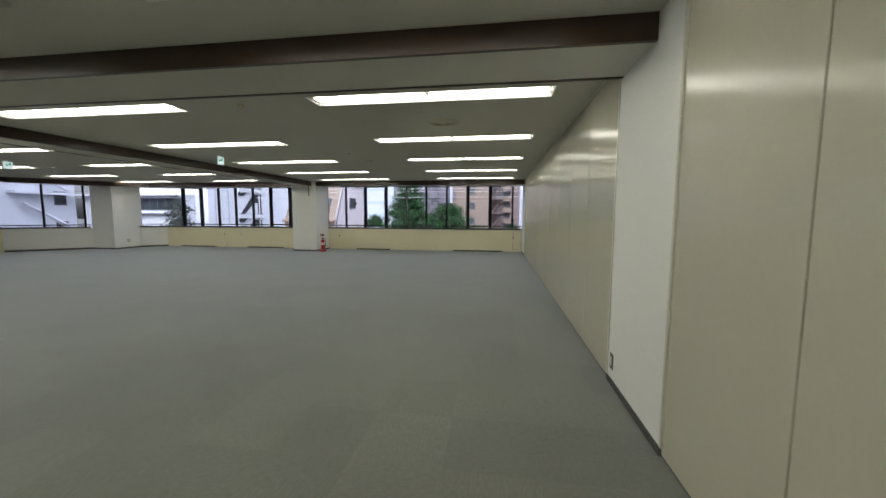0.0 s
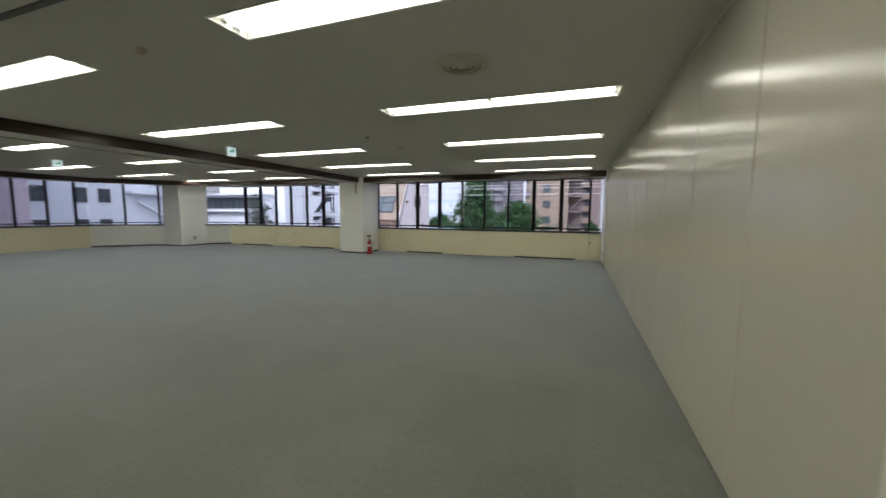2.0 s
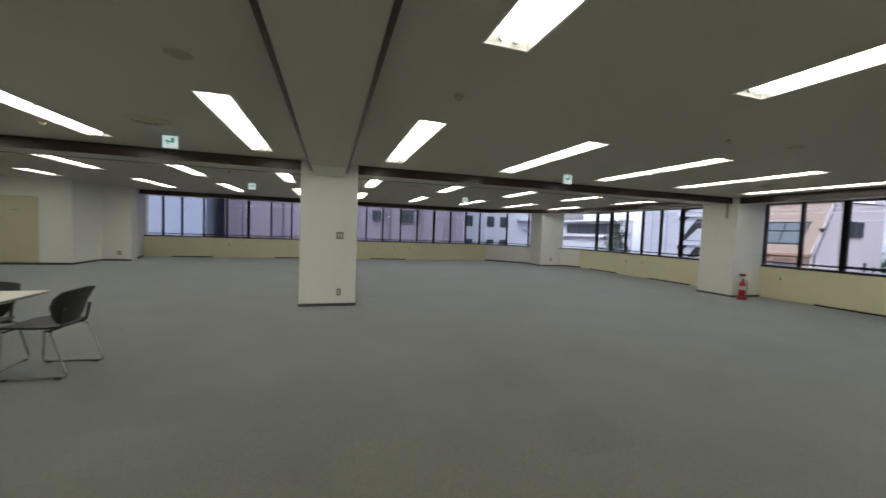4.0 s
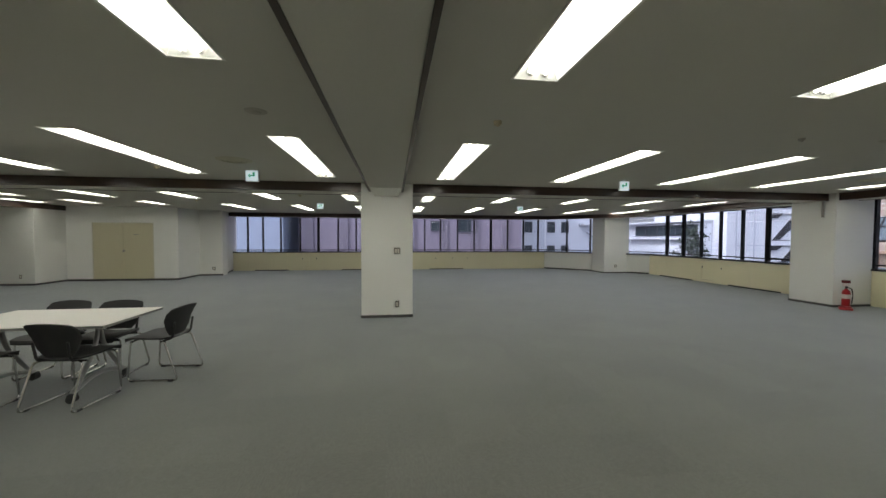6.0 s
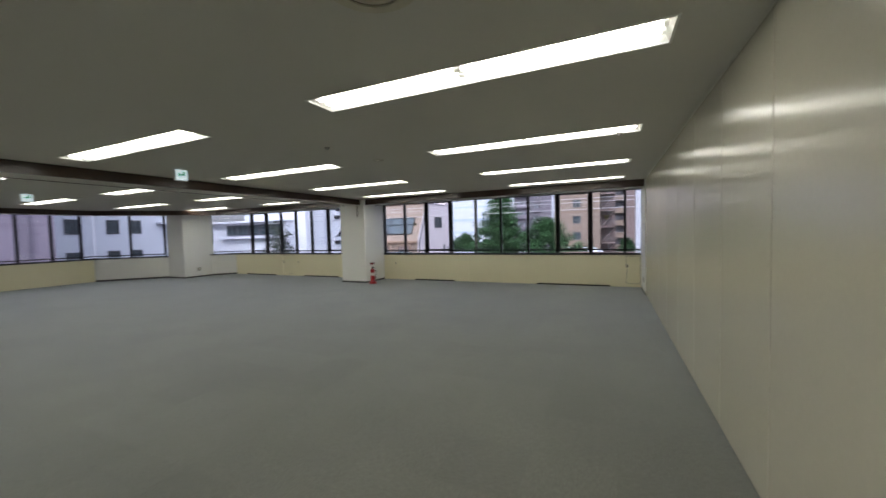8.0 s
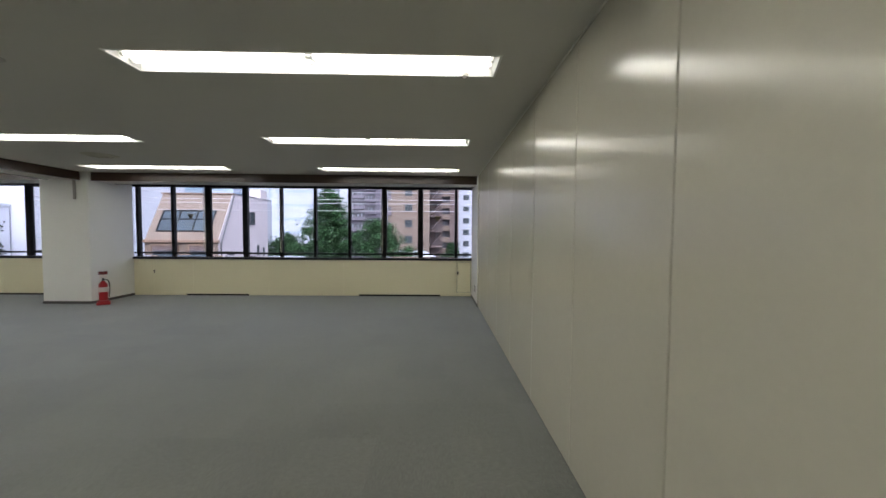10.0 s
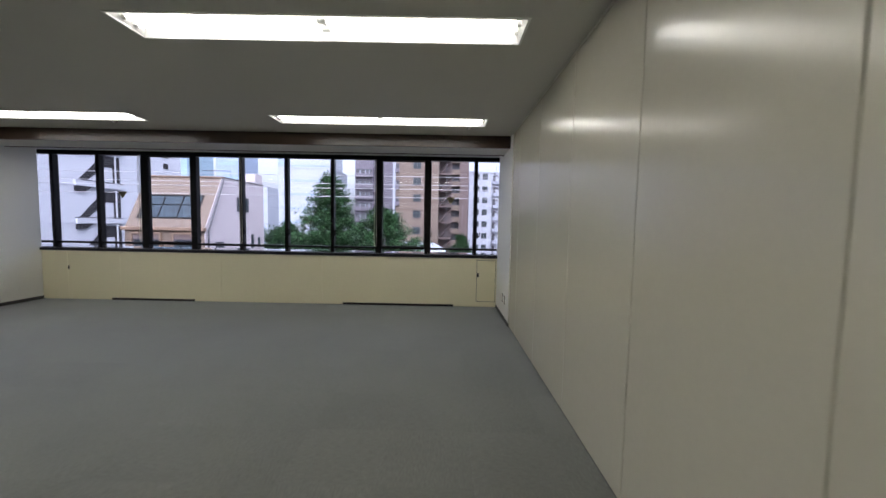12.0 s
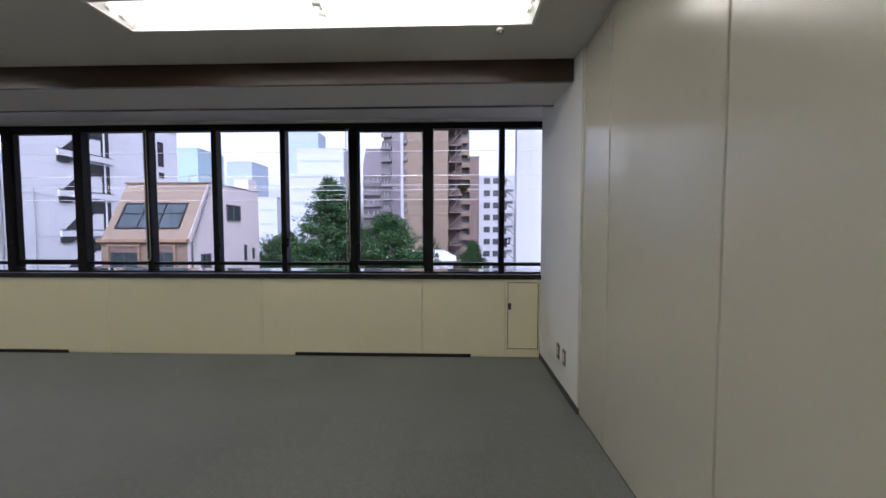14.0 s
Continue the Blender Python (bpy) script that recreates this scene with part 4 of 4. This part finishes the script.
for k in range(5):
    bwindow(wc, "s", -33.4 + 1.46 * k, -31.98 + 1.46 * k, 1.65, 2.6, 26.6)
part("ledge", box(-34.0, -25.8, 26.2, 26.59, 1.35, 1.5, 0.03), WBWALL, wc)

# tall apartment towers to the north
gt = thing("grey_tower", "grey tiled apartment tower with balconies", "building")
bm = bmesh.new()
prof = [(-22.5, GROUND), (-22.5, 16.9), (-21.8, 20.7), (-13.4, 20.7), (-13.4, GROUND)]
f0 = [bm.verts.new((x, 96.0, z)) for x, z in prof]
f1 = [bm.verts.new((x, 108.0, z)) for x, z in prof]
bm.faces.new(f0)
bm.faces.new(f1[::-1])
for i in range(5):
    bm.faces.new((f0[i], f1[i], f1[(i + 1) % 5], f0[(i + 1) % 5]))
part("wall", bm, GREYT, gt)
part("upper_block", box(-17.6, -13.4, 96.05, 107.0, 20.701, 33.0), GREYT, gt)
part("lift_shaft", box(-15.5, -13.4, 95.4, 95.999, GROUND, 33.0), GREYT, gt)
for k in range(9):
    z = 13.7 - 2.65 * k
    # dark boxes on the face stand in for shaded balcony recesses
    part("recess", box(-22.3, -18.4, 95.94, 95.999, z - 0.5, z + 0.55), WINF, gt, "flat dark box for the shade in the balcony recess")
    part("balcony", box(-22.4, -18.3, 95.2, 95.99, z - 1.35, z - 0.5, 0.03), GREYT, gt)
    for x in (-21.4, -20.1, -19.2):
        part("post", box(x, x + 0.22, 95.8, 95.93, z - 0.45, z + 0.3), BGREY, gt, "pale post")
for k in range(12):
    z = 24.6 - 2.87 * k
    part("recess", box(-18.0, -15.9, 95.94, 95.999, z - 0.6, z + 0.65), WINF, gt, "flat dark box for the shade in the balcony recess")
    part("balcony", box(-18.1, -15.7, 95.3, 95.93, z - 1.4, z - 0.65, 0.03), GREYT, gt)
    part("rail", add_box(box(-17.5, -17.3, 95.7, 95.8, z - 0.6, z + 0.2), -16.8, -16.55, 95.7, 95.8, z - 0.6, z + 0.1), BGREY, gt, "pale balcony clutter")
ot = building("orange_tower", -9.28, -2.0, 70.0, 84.0, 26.0, ORANGE, "orange tiled apartment tower with stacked windows")
part("pilaster", box(-9.75, -9.3, 69.9, 84.0, GROUND, 26.0), BWHITE, ot, "pale corner strip")
for k in range(12):
    z = -9.5 + 2.75 * k
    bwindow(ot, "s", -6.3, -5.0, z + 0.9, z + 2.2, 70.0)
    part("balcony", box(-9.29, -8.65, 69.5, 69.99, z + 0.2, z + 0.85, 0.03), GREYT, ot)
    part("recess", box(-9.25, -8.7, 69.9, 69.99, z + 0.85, z + 1.75), WINF, ot, "dark window recess")
    part("floor_joint", box(-8.6, -2.02, 69.985, 69.999, z + 0.05, z + 0.1), OCHRE, ot, "thin tile joint")
    part("landing", box(-1.95, 0.25, 70.6, 73.9, z + 0.1, z + 0.3), BRICK, ot)
    part("rail", add_box(add_box(box(-1.95, 0.25, 70.6, 70.68, z + 1.2, z + 1.28), -1.95, 0.25, 70.6, 70.68, z + 0.75, z + 0.82), -0.75, -0.65, 70.6, 70.68, z + 0.3, z + 2.8), WINF, ot)
    part("stair_flight", add_rod(bmesh.new(), (-1.8, 71.6, z + 0.3), (0.1, 71.6, z + 2.7), 0.16, sides=4), BRICK, ot)
part("stair_core", box(-1.99, 0.28, 74.0, 84.0, GROUND, 26.0), BRICK, ot, "brown brick stair core")
bk = building("brick_tower", 2.45, 4.6, 94.0, 106.0, 18.0, BRICK, "brown brick apartment tower with balconies")
part("balcony_wing", box(0.45, 2.44, 95.0, 106.0, GROUND, 27.0), ORANGE, bk, "orange tiled balcony wing")
for k in range(13):
    z = -9 + 2.75 * k
    part("balcony", box(0.6, 2.5 if k < 10 else 2.1, 93.6, 94.99, z, z + 1.2, 0.05), ORANGE, bk)
    part("recess", box(0.7, 2.4, 94.9, 94.995, z + 1.25, z + 2.7), WINF, bk, "flat dark box for the shade in the balcony recess")
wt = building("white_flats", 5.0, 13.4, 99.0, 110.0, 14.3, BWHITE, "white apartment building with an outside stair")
for k in range(8):
    z = 13.45 - 2.92 * k
    bwindow(wt, "s", 6.1, 7.6, z - 0.75, z + 0.65, 99.0)
    bwindow(wt, "s", 8.3, 9.6, z - 0.75, z + 0.65, 99.0)
    part("landing", box(10.9, 13.3, 98.0, 98.99, z - 2.0, z - 1.2, 0.03), BGREY, wt)
    part("stair_flight", add_rod(bmesh.new(), (10.9, 97.8, z + 0.7), (13.2, 97.8, z - 1.2), 0.12, sides=4), GREYT, wt)
    part("recess", box(10.9, 11.6, 98.9, 98.995, z - 1.15, z + 0.3), WINF, wt, "flat dark box for the shade in the stair opening")
part("aerial", add_rod(bmesh.new(), (12.0, 101.0, 14.3), (12.0, 101.0, 16.6), 0.08, sides=6), BGREY, wt)
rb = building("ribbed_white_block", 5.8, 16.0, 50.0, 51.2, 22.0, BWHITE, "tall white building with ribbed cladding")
for k in range(72):
    part("rib", box(5.79, 7.35, 49.965, 49.999, -3.0 + 0.35 * k, -2.74 + 0.35 * k), BWHITE, rb)
part("corner_joint", box(7.36, 7.42, 49.97, 49.999, GROUND, 22.0), BGREY, rb)

# low roofs behind the tree
for nm, x0, x1, y0, y1, z, up, mat in (("grey_roofed_house", -13.3, -8.7, 48, 55, -1.85, 0.95, ROOFG), ("white_roofed_house", -7.1, -1.1, 50, 57, -1.95, 1.05, HAZEW)):
    ob = thing(nm, "low house with a pitched roof" if mat is ROOFG else "low house with a pale pitched roof", "house")
    part("wall", box(x0, x1, y0, y1, GROUND, z), BGREY, ob)
    bm = bmesh.new()
    v = [bm.verts.new(p) for p in ((x0 - 0.4, y0 - 0.4, z), (x1 + 0.4, y0 - 0.4, z), (x1 + 0.4, y1 + 0.4, z), (x0 - 0.4, y1 + 0.4, z), (x0 + 1.2, (y0 + y1) / 2, z + up), (x1 - 1.2, (y0 + y1) / 2, z + up))]
    for f in ((0, 1, 5, 4), (1, 2, 5), (2, 3, 4, 5), (3, 0, 4), (3, 2, 1, 0)):
        bm.faces.new([v[i] for i in f])
    part("roof", bm, mat, ob)

# distant city, aerial haze mixed into the wall colours
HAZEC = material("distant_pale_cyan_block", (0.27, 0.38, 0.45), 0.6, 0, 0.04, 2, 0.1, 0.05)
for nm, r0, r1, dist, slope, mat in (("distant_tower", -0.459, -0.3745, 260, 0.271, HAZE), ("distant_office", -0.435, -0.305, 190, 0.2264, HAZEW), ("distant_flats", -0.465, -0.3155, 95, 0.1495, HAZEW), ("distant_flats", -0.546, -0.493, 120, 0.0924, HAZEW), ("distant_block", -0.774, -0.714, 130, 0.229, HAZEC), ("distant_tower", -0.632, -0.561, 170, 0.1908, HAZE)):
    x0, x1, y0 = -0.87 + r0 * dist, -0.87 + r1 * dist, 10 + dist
    ob = building(nm, x0, x1, y0, y0 + 15, 1.3 + slope * dist, mat, "distant building with haze put into its pale colour")
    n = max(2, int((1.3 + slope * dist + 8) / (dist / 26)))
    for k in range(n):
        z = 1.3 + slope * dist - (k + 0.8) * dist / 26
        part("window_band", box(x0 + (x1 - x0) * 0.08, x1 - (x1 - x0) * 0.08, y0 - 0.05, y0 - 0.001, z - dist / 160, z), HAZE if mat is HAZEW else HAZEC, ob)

# west: mauve clad block with ribs, white blocks beside it
mv = building("mauve_block", -44.0, -27.0, -3.4, 12.65, 14.0, LILAC, "mauve clad block with vertical ribs")
for k in range(7):
    y = -3.0 + 2.35 * k
    part("rib", box(-26.999, -26.9, y, y + 0.6, GROUND, 13.9), LILACD, mv)
bwindow(mv, "e", 5.77, 6.75, 1.95, 2.68, -26.95)
bwindow(mv, "e", 7.75, 9.2, 1.88, 2.82, -26.95)
building("pale_west_block", -40.0, -26.0, -16.0, -4.15, 12.0, material("pale_blue_render", (0.26, 0.30, 0.38), 0.7, 0, 0.05, 10, 0.3, 0.15), "pale plain block across the lane")
gb = building("grey_gap_block", -40.0, -30.0, -4.1, -3.45, 8.0, BGREY, "grey plain block set back in a gap")
nw = building("white_northwest_block", -58.0, -36.0, 14.0, 26.4, 12.0, WBWALL, "white block with stacked windows")
for y in (14.7, 16.2, 18.6, 20.1, 24.9):
    for k in range(5):
        bwindow(nw, "e", y, y + 0.8, -5.2 + 2.4 * k, -4.1 + 2.4 * k, -36.0)
for k in range(5):
    flight = add_rod(bmesh.new(), (-35.5, 22.6, -3.7 + 2.9 * k), (-35.5, 25.6, -5.6 + 2.9 * k), 0.14, sides=4)
    part("stair_flight", flight, WBWALL, nw)
    part("landing", box(-35.99, -35.2, 22.0, 25.8, -5.9 + 2.9 * k, -5.72 + 2.9 * k), WBWALL, nw)

# ---- trees ----
BARK = material("grey_brown_bark", (0.12, 0.09, 0.07), 0.9, 0, 0.2, 20, 3, 0.6)
LEAF = material("green_leaves", (0.019, 0.056, 0.018), 0.6, 0, 0.15, 9, 0.7, 0.0, 0.4)

LEAF.node_tree.nodes["Principled BSDF"].inputs["Specular IOR Level"].default_value = 0.2


def tree(x, y, height, width, trunk, seed, label, start=0.28, count=104, leafy=1.0, leaf=None, cone=0.55):
    rng = random.Random(seed)
    ob = thing("tree", label, "tree", pose(x, y, GROUND))
    tb = add_rod(bmesh.new(), (0, 0, 0), (0, 0, height * 0.93), trunk, trunk * 0.12, 10)
    verts, faces = [], []
    for k in range(count):
        f = start + (0.97 - start) * k / count
        a = k * 2.4 + rng.random()
        reach = min(width, cone * height * (1.01 - f)) * rng.uniform(0.62, 1.08)
        p0 = Vector((0, 0, height * f))
        p1 = p0 + Vector((math.cos(a) * reach, math.sin(a) * reach, reach * rng.uniform(0.05, 0.55)))
        add_rod(tb, p0, p1, trunk * 0.25 * (1.1 - f), 0.012, 4)
        for c in range(int((14 + 13 * reach) * leafy)):
            t = rng.uniform(0.25, 1.1)
            q = p0.lerp(p1, t) + Vector((rng.gauss(0, 0.2), rng.gauss(0, 0.2), rng.gauss(0, 0.16)))
            for _ in range(12):
                o = q + Vector((rng.gauss(0, 0.13), rng.gauss(0, 0.13), rng.gauss(0, 0.11)))
                u = Vector((rng.gauss(0, 1), rng.gauss(0, 1), rng.gauss(0, 0.6))).normalized() * 0.075
                w = u.cross(Vector((rng.gauss(0, 1), rng.gauss(0, 1), rng.gauss(0, 1)))).normalized() * 0.05
                b = len(verts)
                verts += [o - u, o + w, o + u, o - w]
                faces.append((b, b + 1, b + 2, b + 3))
    part("trunk", tb, BARK, ob)
    me = bpy.data.meshes.new("crown")
    me.from_pydata([tuple(v) for v in verts], [], faces)
    me.materials.append(leaf or LEAF)
    crown = new("crown", me)
    crown.parent = ob
    tagged(crown, "dense green leaves", kind="stuff")
    return ob


tree(-9.1, 34.0, 14.9, 3.9, 0.22, 3, "tall conical green street tree", 0.24, 120, cone=0.5)
tree(-5.5, 35.5, 12.6, 3.3, 0.18, 5, "green street tree with a broad crown", cone=0.9)
tree(-13.2, 36.5, 11.2, 2.6, 0.16, 8, "low green tree beside the pink wall", cone=1.0)
tree(1.6, 60.0, 10.0, 1.8, 0.16, 9, "small dark green tree by the towers", cone=0.5)

tree(-24.9, 25.0, 12.7, 1.7, 0.12, 12, "sparse dark tree with layered branches", 0.62, 26, 0.42, material("dark_foliage", (0.018, 0.03, 0.018), 0.7, 0, 0.15, 9, 0.7, 0.0, 0.3))

# cables across the street
CABLE = material("grey_cable", (0.4, 0.4, 0.42), 0.5, 0, 0.05, 30, 3, 0.0)
line = thing("overhead_line", "thin grey overhead cables between concrete poles", "power line")
CONC = material("concrete_pole", (0.35, 0.35, 0.34), 0.8, 0, 0.1, 15, 1, 0.2)
for x in (-61.0, 61.0):
    part("pole", add_rod(bmesh.new(), (x, 23.6, GROUND), (x, 23.6, 6.5), 0.18, 0.11, 14), CONC, line)
for z, y in ((4.2, 23.5), (3.35, 23.7), (3.0, 23.75), (2.8, 23.6), (2.45, 23.7)):
    part("strand", add_tube(bmesh.new(), [(-61 + 6.1 * k, y, z + 0.0002 * (-61 + 6.1 * k + 10) ** 2) for k in range(21)], 0.012, 5), CABLE, line)

# ---- carpet tiles ----
TILE = 0.5
fl = bpy.data.objects["floor"]
tile_bm = add_box(bmesh.new(), 0.0001, TILE - 0.0001, 0.0001, TILE - 0.0001, -0.0058, 0.0)
tile_me = finish("carpet_tile", tile_bm, CARPET)
rest_v, rest_f = [], []
near = 0
for i in range(-37, 1):
    for j in range(-20, 28):
        x, y = -0.2 + TILE * i, 0.05 + TILE * j
        x1, y1 = min(x + TILE, 0.03), min(y + TILE, NORTH + 0.05)
        if x < WEST - 0.5 or y1 - y < 0.05 or (x < -14.6 and y < -4.6) or (x + y * -1 < -29.0 and x < -14.0):
            continue
        full = x + TILE <= 0.03 and y + TILE <= NORTH + 0.05
        if full and x > -4.3 and -0.5 < y < 13.3 and near < 300 and (x > -3.8):
            t = new("carpet_tile", tile_me)
            t.location = (x, y, 0)
            t.parent = fl
            near += 1
        else:
            b = len(rest_v)
            g = 0.0001
            for z in (-0.0058, 0.0):
                rest_v += [(x + g, y + g, z), (x1 - g, y + g, z), (x1 - g, y1 - g, z), (x + g, y1 - g, z)]
            rest_f += [(b + 4, b + 5, b + 6, b + 7), (b, b + 1, b + 5, b + 4), (b + 1, b + 2, b + 6, b + 5), (b + 2, b + 3, b + 7, b + 6), (b + 3, b, b + 4, b + 7)]
me = bpy.data.meshes.new("carpet_tiles")
me.from_pydata(rest_v, [], rest_f)
me.materials.append(CARPET)
far_tiles = tagged(new("carpet_tiles", me), "grey loop-pile carpet tiles", kind="stuff")
far_tiles.parent = fl
